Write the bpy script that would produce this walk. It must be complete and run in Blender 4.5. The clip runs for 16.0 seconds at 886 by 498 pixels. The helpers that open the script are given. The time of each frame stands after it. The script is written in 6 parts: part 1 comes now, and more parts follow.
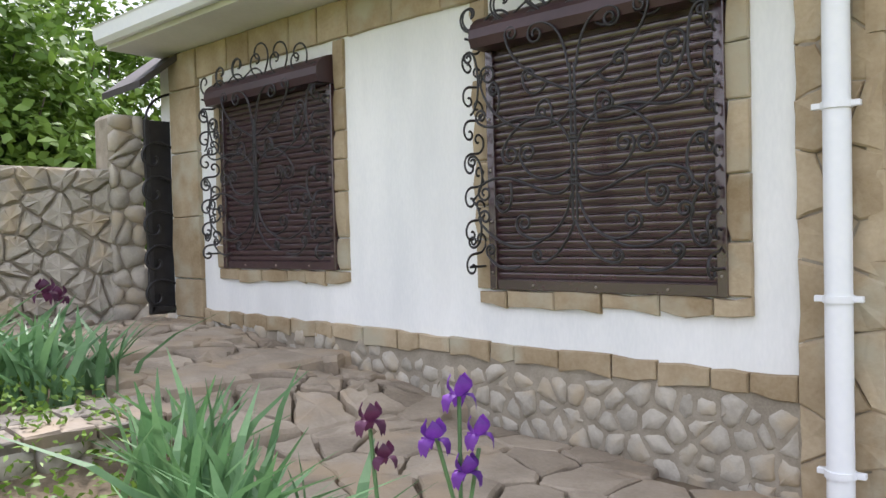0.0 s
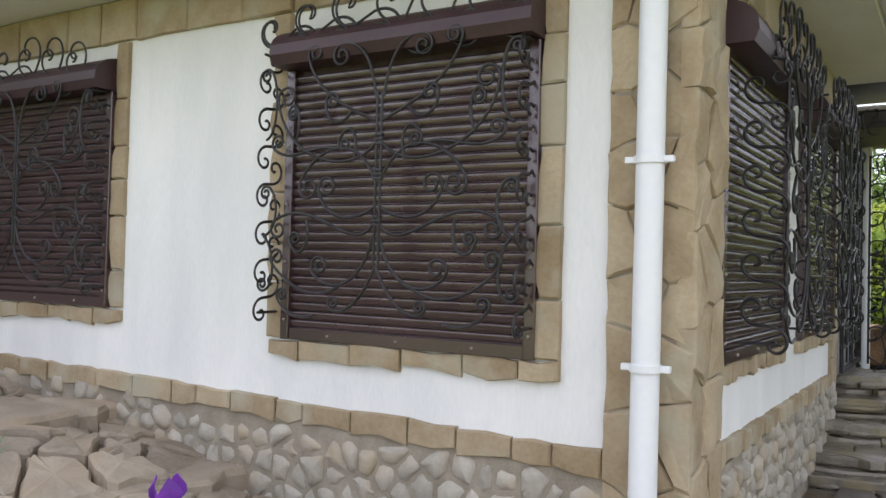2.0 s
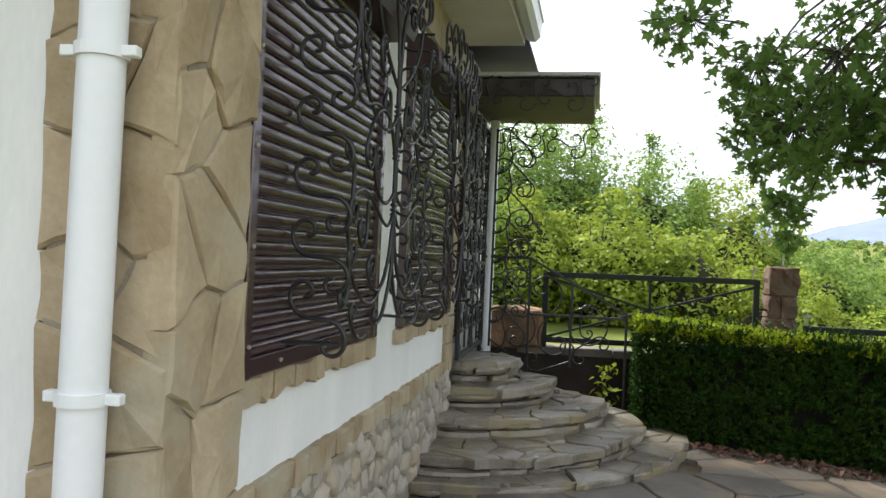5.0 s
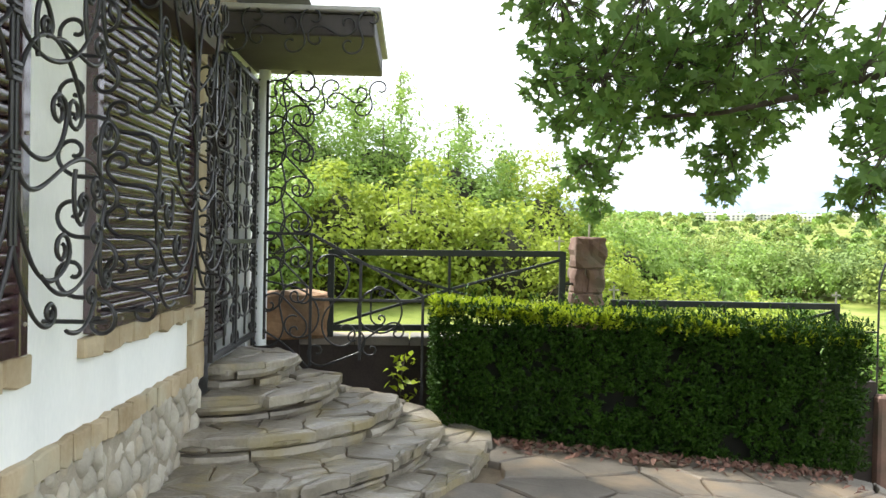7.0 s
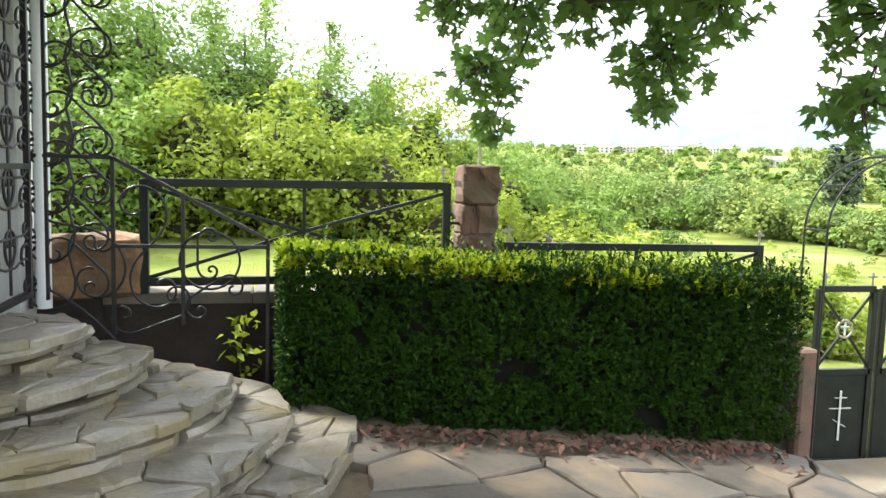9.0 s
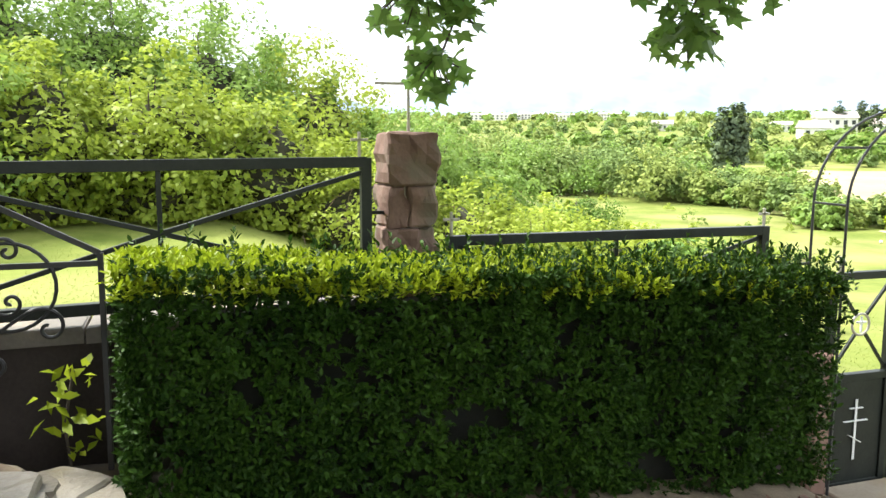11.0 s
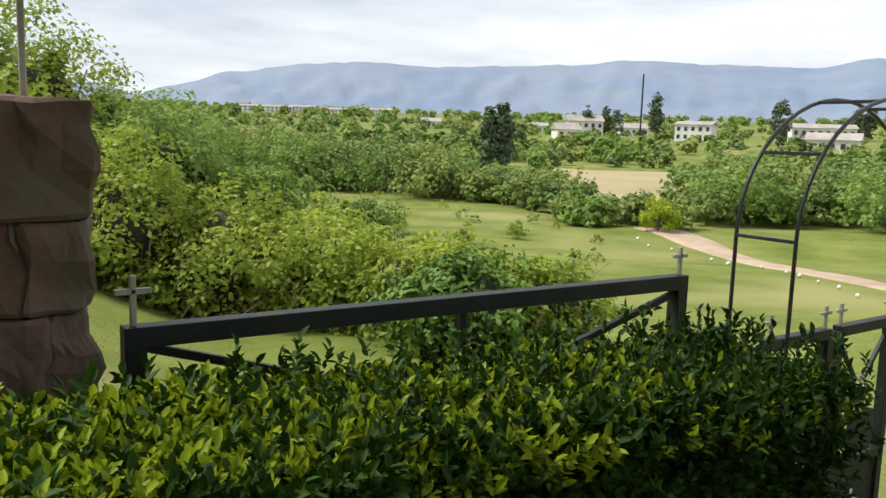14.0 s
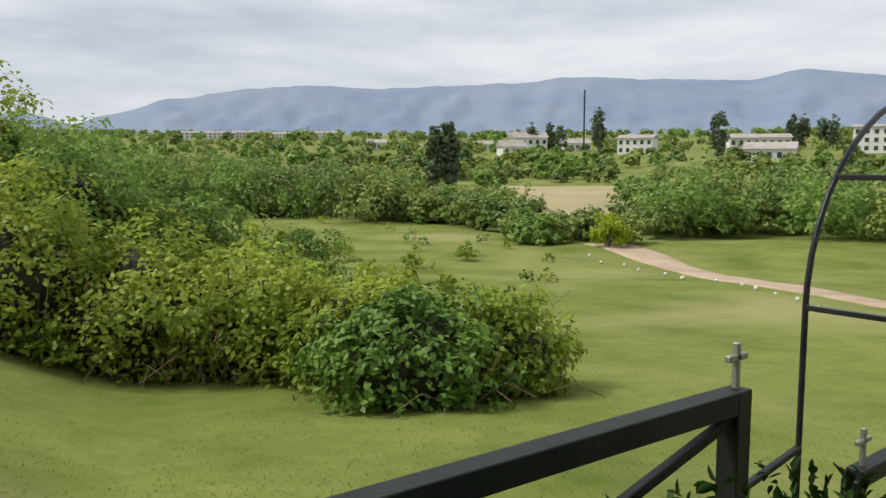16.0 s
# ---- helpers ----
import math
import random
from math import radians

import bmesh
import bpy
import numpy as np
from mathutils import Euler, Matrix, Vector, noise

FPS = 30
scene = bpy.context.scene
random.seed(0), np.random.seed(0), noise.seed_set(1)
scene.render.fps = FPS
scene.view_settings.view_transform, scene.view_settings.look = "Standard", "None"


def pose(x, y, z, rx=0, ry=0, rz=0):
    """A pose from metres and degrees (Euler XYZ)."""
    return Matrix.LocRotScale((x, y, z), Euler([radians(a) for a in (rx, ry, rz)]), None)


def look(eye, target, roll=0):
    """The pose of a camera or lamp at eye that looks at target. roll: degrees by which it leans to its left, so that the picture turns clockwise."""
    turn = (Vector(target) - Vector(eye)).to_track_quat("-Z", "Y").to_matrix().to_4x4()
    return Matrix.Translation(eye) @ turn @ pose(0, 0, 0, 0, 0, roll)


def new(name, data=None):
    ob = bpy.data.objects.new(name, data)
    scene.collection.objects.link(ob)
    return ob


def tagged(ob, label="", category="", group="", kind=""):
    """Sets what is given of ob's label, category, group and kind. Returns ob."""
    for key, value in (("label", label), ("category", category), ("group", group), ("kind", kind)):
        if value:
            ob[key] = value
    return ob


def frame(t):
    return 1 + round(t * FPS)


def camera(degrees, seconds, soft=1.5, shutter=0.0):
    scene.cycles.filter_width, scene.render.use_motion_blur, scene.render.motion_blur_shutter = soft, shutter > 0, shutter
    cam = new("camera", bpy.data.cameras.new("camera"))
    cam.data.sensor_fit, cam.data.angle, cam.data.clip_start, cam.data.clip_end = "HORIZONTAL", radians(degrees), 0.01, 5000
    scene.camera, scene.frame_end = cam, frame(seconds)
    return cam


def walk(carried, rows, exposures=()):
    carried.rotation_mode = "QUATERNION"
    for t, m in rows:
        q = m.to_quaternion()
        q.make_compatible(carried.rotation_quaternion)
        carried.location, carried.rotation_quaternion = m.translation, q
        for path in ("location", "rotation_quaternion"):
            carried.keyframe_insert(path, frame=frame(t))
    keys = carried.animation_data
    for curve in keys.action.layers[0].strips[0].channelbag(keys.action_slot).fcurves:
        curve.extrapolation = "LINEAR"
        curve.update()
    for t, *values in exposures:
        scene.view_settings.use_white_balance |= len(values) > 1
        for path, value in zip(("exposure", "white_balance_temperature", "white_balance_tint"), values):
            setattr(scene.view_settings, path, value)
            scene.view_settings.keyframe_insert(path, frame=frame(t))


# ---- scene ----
cam = camera(58.3, 16.0)
METRES, EYE, TILT, LEAN, TURN = 9.2, 1.30, 0.0, 0.0, -44.3
ROWS = [
    (0.0, 0.0, 0.0, 0.0, -0.03, -1.16, 1.48),
    (0.5, -0.0037, 0.0056, 0.0002, -3.42, 1.33, -1.9),
    (1.0, 0.0193, 0.0183, 0.0032, -5.35, -0.05, -3.06),
    (1.5, 0.0231, 0.0343, 0.001, -8.63, -1.44, -3.15),
    (2.0, 0.0245, 0.0499, 0.0052, -12.07, 1.36, -1.51),
    (2.5, 0.0302, 0.0617, 0.0065, -13.23, 1.0, -0.18),
    (3.0, 0.0497, 0.0742, 0.0101, -15.66, 3.51, -0.93),
    (3.5, 0.0701, 0.0866, 0.0091, -20.16, 3.76, -1.54),
    (4.0, 0.0862, 0.1085, 0.0089, -26.93, 5.36, -0.29),
    (4.5, 0.1069, 0.1284, 0.0061, -31.78, 3.23, -0.13),
    (5.0, 0.1359, 0.1423, 0.0053, -34.86, 0.48, -2.57),
    (7.5, 0.2615, 0.2294, 0.0052, -51.73, -2.38, -0.13),
    (8.0, 0.2915, 0.2527, 0.0054, -55.08, -4.41, -0.38),
    (8.5, 0.3236, 0.2714, 0.006, -54.68, -4.68, -2.15),
    (9.0, 0.3535, 0.2926, 0.004, -56.65, -5.62, -1.59),
    (9.5, 0.3882, 0.3201, 0.0036, -61.5, -6.87, -0.09),
    (12.0, 0.5429, 0.4291, 0.003, -66.61, -8.41, -0.55),
    (12.5, 0.5781, 0.4489, 0.0046, -72.46, -8.05, -0.06),
    (13.0, 0.6159, 0.4588, 0.0034, -74.46, -6.74, -0.93),
    (13.5, 0.6527, 0.4596, 0.0042, -76.53, -7.6, -1.54),
    (14.0, 0.6902, 0.4642, 0.0017, -80.2, -7.77, -1.8),
    (14.5, 0.7239, 0.4669, 0.0014, -81.05, -8.45, -1.16),
    (15.0, 0.7528, 0.4652, 0.0034, -77.38, -7.27, -2.88),
    (15.5, 0.7874, 0.471, 0.0014, -79.22, -5.19, -1.19),
    (16.0, 0.8197, 0.4728, 0.0054, -84.03, -6.28, 0.07),
]
walk(cam, [(t, pose(0, 0, EYE, TILT, LEAN, TURN) @ pose(METRES * x, METRES * y, METRES * z, 90 + pitch, roll, yaw)) for t, x, y, z, yaw, pitch, roll in ROWS],
     exposures=[(0.0, 0.85, 6130, 17), (3.0, 0.85, 6200, 16), (4.2, 0.75, 6250, 11), (5.0, 0.75, 6300, 10), (7.5, 1.55, 6300, 8), (9.5, 1.5, 6250, 8), (12.0, 1.4, 6400, 8), (13.0, 0.85, 6400, 8), (14.0, 0.08, 6400, 8), (15.5, -0.2, 6350, 8), (16.0, -0.32, 6350, 8)])

# ---- world and sun: an overcast day ----
SUN_EL, SUN_ROT = radians(54.5), radians(36.9)
world = bpy.data.worlds.new("overcast_sky")
scene.world = world
world.use_nodes = True
wn, wl = world.node_tree.nodes, world.node_tree.links
wn.clear()
w_out = wn.new("ShaderNodeOutputWorld")
w_bg = wn.new("ShaderNodeBackground")
w_sky = wn.new("ShaderNodeTexSky")
w_sky.sky_type = "NISHITA"
w_sky.sun_disc = False
w_sky.sun_elevation, w_sky.sun_rotation = SUN_EL, SUN_ROT
w_sky.dust_density = 3.0
w_dim = wn.new("ShaderNodeMixRGB")
w_dim.blend_type = "MULTIPLY"
w_dim.inputs[0].default_value = 1.0
w_dim.inputs[2].default_value = (0.1, 0.1, 0.1, 1)
w_co = wn.new("ShaderNodeTexCoord")
w_map = wn.new("ShaderNodeMapping")
w_map.inputs["Scale"].default_value = (1.6, 1.6, 9.0)
w_noise = wn.new("ShaderNodeTexNoise")
w_noise.inputs["Scale"].default_value = 1.7
w_noise.inputs["Detail"].default_value = 6
w_noise.inputs["Roughness"].default_value = 0.55
w_ramp = wn.new("ShaderNodeValToRGB")
w_ramp.color_ramp.elements[0].position = 0.32
w_ramp.color_ramp.elements[0].color = (0.72, 0.77, 0.86, 1)
w_ramp.color_ramp.elements[1].position = 0.62
w_ramp.color_ramp.elements[1].color = (1.12, 1.13, 1.15, 1)
w_mix = wn.new("ShaderNodeMixRGB")
w_mix.inputs[0].default_value = 0.88
wl.new(w_sky.outputs[0], w_dim.inputs[1])
wl.new(w_co.outputs["Generated"], w_map.inputs[0])
wl.new(w_map.outputs[0], w_noise.inputs[0])
wl.new(w_noise.outputs[0], w_ramp.inputs[0])
wl.new(w_dim.outputs[0], w_mix.inputs[1])
wl.new(w_ramp.outputs[0], w_mix.inputs[2])
wl.new(w_mix.outputs[0], w_bg.inputs[0])
wl.new(w_bg.outputs[0], w_out.inputs[0])
w_bg.inputs[1].default_value = 1.0
sun = new("sun", bpy.data.lights.new("sun", "SUN"))
sun.data.energy, sun.data.angle, sun.data.color = 4.4, radians(14), (1.0, 0.96, 0.88)
sun.matrix_world = look((4 + 12, 16, 28), (4, 0, 0))


# ---- materials ----
def material(name, low, high, scale=6.0, fine=60.0, rough=0.8, bump=0.3, metal=0.0, stain=None, stain_scale=1.5,
             piece=0.0, stretch=(1, 1, 1), depth=0.01, island=0.0, translucent=0.0, mid=0.5, span=0.22):
    m = bpy.data.materials.new(name)
    m.use_nodes = True
    nt = m.node_tree
    n, l = nt.nodes, nt.links
    bsdf = n["Principled BSDF"]
    bsdf.inputs["Roughness"].default_value = rough
    bsdf.inputs["Metallic"].default_value = metal
    co = n.new("ShaderNodeNewGeometry")
    mp = n.new("ShaderNodeMapping")
    mp.inputs["Scale"].default_value = stretch
    l.new(co.outputs["Position"], mp.inputs[0])
    a = n.new("ShaderNodeTexNoise")
    a.inputs["Scale"].default_value = scale
    a.inputs["Detail"].default_value = 5
    b = n.new("ShaderNodeTexNoise")
    b.inputs["Scale"].default_value = fine
    b.inputs["Detail"].default_value = 4
    l.new(mp.outputs[0], a.inputs[0])
    l.new(mp.outputs[0], b.inputs[0])
    add = n.new("ShaderNodeMath")
    add.operation = "MULTIPLY_ADD"
    add.inputs[1].default_value = 0.4
    l.new(b.outputs[0], add.inputs[0])
    l.new(a.outputs[0], add.inputs[2])
    fac = add.outputs[0]
    offset = 0.2
    if piece:
        info = n.new("ShaderNodeObjectInfo")
        pa = n.new("ShaderNodeMath")
        pa.operation = "MULTIPLY_ADD"
        pa.inputs[1].default_value = piece
        l.new(info.outputs["Random"], pa.inputs[0])
        l.new(fac, pa.inputs[2])
        fac = pa.outputs[0]
        offset += piece / 2
    if island:
        pa = n.new("ShaderNodeMath")
        pa.operation = "MULTIPLY_ADD"
        pa.inputs[1].default_value = island
        l.new(co.outputs["Random Per Island"], pa.inputs[0])
        l.new(fac, pa.inputs[2])
        fac = pa.outputs[0]
        offset += island / 2
    rng = n.new("ShaderNodeMapRange")
    rng.inputs[1].default_value = mid + offset - span - piece / 2 - island / 2
    rng.inputs[2].default_value = mid + offset + span + piece / 2 + island / 2
    l.new(fac, rng.inputs[0])
    mix = n.new("ShaderNodeMixRGB")
    mix.inputs[1].default_value = (*low, 1)
    mix.inputs[2].default_value = (*high, 1)
    l.new(rng.outputs[0], mix.inputs[0])
    col = mix.outputs[0]
    if stain:
        s = n.new("ShaderNodeTexNoise")
        s.inputs["Scale"].default_value = stain_scale
        s.inputs["Detail"].default_value = 6
        l.new(mp.outputs[0], s.inputs[0])
        sr = n.new("ShaderNodeMapRange")
        sr.inputs[1].default_value, sr.inputs[2].default_value = 0.5, 0.68
        l.new(s.outputs[0], sr.inputs[0])
        sm = n.new("ShaderNodeMixRGB")
        sm.inputs[2].default_value = (*stain, 1)
        l.new(sr.outputs[0], sm.inputs[0])
        l.new(col, sm.inputs[1])
        col = sm.outputs[0]
    l.new(col, bsdf.inputs["Base Color"])
    if bump:
        bp = n.new("ShaderNodeBump")
        bp.inputs["Strength"].default_value = bump
        bp.inputs["Distance"].default_value = depth
        l.new(add.outputs[0], bp.inputs["Height"])
        l.new(bp.outputs[0], bsdf.inputs["Normal"])
    if translucent:
        tr = n.new("ShaderNodeBsdfTranslucent")
        l.new(col, tr.inputs[0])
        ms = n.new("ShaderNodeMixShader")
        ms.inputs[0].default_value = translucent
        l.new(bsdf.outputs[0], ms.inputs[1])
        l.new(tr.outputs[0], ms.inputs[2])
        l.new(ms.outputs[0], n["Material Output"].inputs[0])
    return m


M_PLASTER = material("white_plaster", (0.74, 0.76, 0.76), (0.86, 0.87, 0.86), 3, 70, 0.9, 0.5, stretch=(1, 1, 0.3), depth=0.006, stain=(0.70, 0.71, 0.70), stain_scale=0.9)
M_SAND = material("sandstone", (0.25, 0.182, 0.10), (0.50, 0.413, 0.285), 5, 45, 0.9, 0.7, piece=0.4, stain=(0.41, 0.375, 0.28), stain_scale=3)
M_RUBBLE = material("rubble_stone", (0.27, 0.25, 0.21), (0.52, 0.48, 0.41), 7, 60, 0.92, 0.7, piece=0.4, stain=(0.42, 0.35, 0.25), stain_scale=4)
M_MORTAR = material("grey_mortar", (0.23, 0.20, 0.155), (0.37, 0.33, 0.265), 8, 90, 0.95, 0.6)
M_FLAG = material("flagstone", (0.08, 0.068, 0.054), (0.21, 0.182, 0.15), 4, 50, 0.6, 0.6, piece=0.45, stain=(0.25, 0.19, 0.13), stain_scale=2.5)
M_TERRACE = material("pale_terrace_stone", (0.19, 0.155, 0.115), (0.43, 0.365, 0.285), 4, 50, 0.8, 0.8, piece=0.4, stain=(0.36, 0.28, 0.19), stain_scale=2.5)
M_STEP = material("slate_step_stone", (0.09, 0.076, 0.055), (0.36, 0.325, 0.27), 6, 45, 0.33, 0.9, piece=0.45, stain=(0.25, 0.21, 0.12), stain_scale=4)
M_SOIL = material("soil_and_joint_grit", (0.10, 0.075, 0.05), (0.24, 0.19, 0.13), 5, 70, 1.0, 0.8)
M_GRASS = material("meadow_grass", (0.095, 0.128, 0.024), (0.195, 0.215, 0.056), 0.35, 3.0, 1.0, 0.5, stain=(0.25, 0.24, 0.095), stain_scale=0.12, depth=0.05)
M_BLADE = material("grass_blades", (0.115, 0.165, 0.025), (0.24, 0.275, 0.06), 0.8, 20, 0.8, 0, island=0.4, translucent=0.3)
for m in (M_GRASS, M_BLADE):
    m.node_tree.nodes["Principled BSDF"].inputs["Specular IOR Level"].default_value = 0.08
M_TRACK = material("dirt_track", (0.30, 0.21, 0.14), (0.44, 0.335, 0.24), 0.8, 8, 1.0, 0.4)
M_FIELD = material("bare_field", (0.26, 0.22, 0.10), (0.36, 0.29, 0.16), 0.1, 1, 1.0, 0)
M_SHUTTER = material("brown_painted_aluminium", (0.040, 0.018, 0.023), (0.062, 0.029, 0.035), 3, 40, 0.27, 0, piece=0.1)
M_SHUTTER.node_tree.nodes["Principled BSDF"].inputs["Specular IOR Level"].default_value = 1.0
M_SHUTTER.node_tree.nodes["Principled BSDF"].inputs["Coat Weight"].default_value = 0.5
M_SHUTTER.node_tree.nodes["Principled BSDF"].inputs["Coat Roughness"].default_value = 0.18
M_IRON = material("black_wrought_iron", (0.012, 0.012, 0.014), (0.032, 0.031, 0.034), 8, 90, 0.36, 0.3)
M_FENCE = material("dark_green_black_paint", (0.008, 0.011, 0.009), (0.02, 0.024, 0.02), 6, 70, 0.5, 0.2)
M_FENCE.node_tree.nodes["Principled BSDF"].inputs["Specular IOR Level"].default_value = 0.3
M_WHITE = material("white_pvc", (0.76, 0.79, 0.83), (0.84, 0.86, 0.88), 2, 30, 0.3, 0.02)
M_SOFFIT = material("soffit_board", (0.68, 0.68, 0.65), (0.78, 0.78, 0.75), 2, 30, 0.6, 0.1, stretch=(1, 1, 1))
M_ROOF = material("dark_brown_roof_sheet", (0.04, 0.034, 0.034), (0.075, 0.065, 0.068), 3, 30, 0.65, 0.1)
M_CANOPY = material("grey_canopy_sheet", (0.42, 0.41, 0.42), (0.55, 0.54, 0.55), 3, 30, 0.5, 0.1)
M_REDSTONE = material("red_sandstone", (0.11, 0.062, 0.047), (0.25, 0.155, 0.12), 5, 50, 0.9, 0.7, piece=0.35, stain=(0.13, 0.11, 0.08), stain_scale=4)
M_DARKWALL = material("dark_brown_low_wall", (0.022, 0.016, 0.014), (0.05, 0.038, 0.032), 4, 60, 0.9, 0.5)
M_STEEL = material("weathered_steel_cross", (0.30, 0.28, 0.24), (0.45, 0.42, 0.36), 9, 90, 0.5, 0.3, metal=0.5)
M_WHITEPAINT = material("white_paint", (0.62, 0.64, 0.62), (0.75, 0.76, 0.74), 9, 90, 0.6, 0.2)
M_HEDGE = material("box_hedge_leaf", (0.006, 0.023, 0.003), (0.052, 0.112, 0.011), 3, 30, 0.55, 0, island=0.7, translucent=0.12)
M_HEDGE.node_tree.nodes["Principled BSDF"].inputs["Specular IOR Level"].default_value = 0.15
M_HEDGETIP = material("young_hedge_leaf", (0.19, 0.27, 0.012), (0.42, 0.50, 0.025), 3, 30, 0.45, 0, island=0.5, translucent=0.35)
# Near-black: the shade between the hedge leaves is put into this colour.
M_CORE = material("hedge_inner_shade", (0.004, 0.005, 0.003), (0.012, 0.012, 0.007), 8, 50, 1.0, 0.6)
# Dark brown-green with the shade inside shrub and thicket crowns painted in.
M_INNER = material("shrub_inner_shade", (0.012, 0.014, 0.006), (0.05, 0.045, 0.025), 5, 40, 1.0, 0.8)
M_BUSH = material("shrub_leaf", (0.12, 0.19, 0.020), (0.45, 0.52, 0.075), 0.5, 8, 0.5, 0, island=0.25, translucent=0.45)
M_THICKET = material("hazel_leaf", (0.10, 0.19, 0.035), (0.32, 0.44, 0.10), 0.6, 8, 0.45, 0, island=0.25, translucent=0.45)
M_BRAMBLE = material("bramble_leaf", (0.05, 0.115, 0.018), (0.19, 0.30, 0.048), 0.9, 9, 0.5, 0, island=0.5, translucent=0.25)
M_DRY = material("dry_bramble_stem", (0.12, 0.085, 0.05), (0.24, 0.17, 0.10), 3, 30, 0.9, 0, island=0.5)
M_FARLEAF = material("far_tree_leaf", (0.09, 0.15, 0.05), (0.24, 0.31, 0.09), 0.06, 1.0, 0.8, 0, island=0.12, translucent=0.25)
M_FARPALE = material("far_pale_leaf", (0.15, 0.21, 0.055), (0.33, 0.38, 0.10), 0.06, 1.0, 0.8, 0, island=0.12, translucent=0.3)
M_POPLAR = material("poplar_leaf", (0.065, 0.095, 0.055), (0.14, 0.18, 0.09), 0.4, 4, 0.8, 0, island=0.4)
M_MAPLE = material("maple_leaf", (0.10, 0.20, 0.05), (0.24, 0.37, 0.085), 2, 20, 0.45, 0, island=0.5, translucent=0.6)
M_BARK = material("bark", (0.05, 0.04, 0.03), (0.12, 0.10, 0.08), 8, 50, 0.95, 0.7, stretch=(1, 1, 0.3))
M_IRISLEAF = material("iris_leaf", (0.06, 0.15, 0.06), (0.17, 0.31, 0.135), 5, 40, 0.5, 0, island=0.5, translucent=0.25)
M_PURPLE = material("purple_petal", (0.055, 0.012, 0.15), (0.20, 0.05, 0.38), 14, 60, 0.6, 0, island=0.5, translucent=0.3)
M_MAROON = material("maroon_petal", (0.03, 0.006, 0.02), (0.13, 0.03, 0.09), 14, 60, 0.6, 0, island=0.5, translucent=0.2)
M_DEAD = material("dead_red_leaf", (0.06, 0.028, 0.02), (0.20, 0.10, 0.07), 9, 50, 0.85, 0, island=0.6)
# Distance haze is mixed into the ridge's blue-grey colour.
M_MOUNTAIN = material("haze_tinted_mountain", (0.14, 0.19, 0.28), (0.20, 0.235, 0.30), 0.0016, 0.012, 1.0, 0.0, stretch=(1, 1, 1.5), stain=(0.19, 0.225, 0.285), stain_scale=0.004)
M_HOUSE = material("white_house_wall", (0.62, 0.60, 0.57), (0.75, 0.74, 0.71), 0.2, 2, 0.9, 0)
M_HOUSEROOF = material("house_roof", (0.28, 0.24, 0.22), (0.40, 0.36, 0.33), 0.3, 3, 0.9, 0)
M_DARKGLASS = material("dark_window_glass", (0.03, 0.035, 0.04), (0.06, 0.065, 0.07), 1, 4, 0.15, 0)

for m in (M_BUSH, M_THICKET, M_BRAMBLE, M_FARLEAF, M_FARPALE, M_POPLAR, M_HEDGETIP):
    m.node_tree.nodes["Principled BSDF"].inputs["Specular IOR Level"].default_value = 0.2
M_BOX = material("brown_box_paint", (0.036, 0.017, 0.021), (0.058, 0.028, 0.033), 3, 40, 0.42, 0)


# ---- mesh helpers ----

def adopt(ob, parent):
    """Makes ob, built in world places, a part of parent."""
    if parent:
        ob.parent = parent
        if not parent.parent:
            ob.matrix_parent_inverse = Matrix.Translation(-Vector(parent.location))


def mesh_of(name, verts, faces, mat, smooth=False):
    me = bpy.data.meshes.new(name)
    me.from_pydata([tuple(v) for v in verts], [], faces)
    me.materials.append(mat)
    if smooth:
        me.polygons.foreach_set("use_smooth", [True] * len(me.polygons))
    me.update()
    return me


def obj(name, verts, faces, mat, parent=None, smooth=False):
    ob = new(name, mesh_of(name, verts, faces, mat, smooth))
    adopt(ob, parent)
    return ob


def finish(name, bm, mat, parent=None, smooth=False):
    me = bpy.data.meshes.new(name)
    bmesh.ops.recalc_face_normals(bm, faces=bm.faces)
    bm.to_mesh(me)
    bm.free()
    me.materials.append(mat)
    if smooth:
        me.polygons.foreach_set("use_smooth", [True] * len(me.polygons))
    ob = new(name, me)
    adopt(ob, parent)
    return ob


def add_box(bm, m, sx, sy, sz, bevel=0.0):
    """A box of that size centred on the pose m."""
    r = bmesh.ops.create_cube(bm, size=1.0, matrix=m @ Matrix.Diagonal((sx, sy, sz, 1)))
    if bevel:
        edges = list({e for v in r["verts"] for e in v.link_edges})
        bmesh.ops.bevel(bm, geom=edges, offset=bevel, segments=1, affect="EDGES", profile=0.5)


def box(name, m, sx, sy, sz, mat, parent=None, bevel=0.004):
    bm = bmesh.new()
    add_box(bm, m, sx, sy, sz, bevel)
    return finish(name, bm, mat, parent)


def bar(bm, a, b, w, h=None, bevel=0.002):
    """A square bar from a to b."""
    a, b = Vector(a), Vector(b)
    d = b - a
    m = Matrix.Translation((a + b) / 2) @ d.to_track_quat("X", "Z").to_matrix().to_4x4()
    add_box(bm, m, d.length, w, h or w, bevel)


def bars(name, rods, w, mat, parent=None, h=None):
    for a, b in rods:
        bm = bmesh.new()
        bar(bm, a, b, w, h)
        ob = finish(name, bm, mat, parent)
    return ob


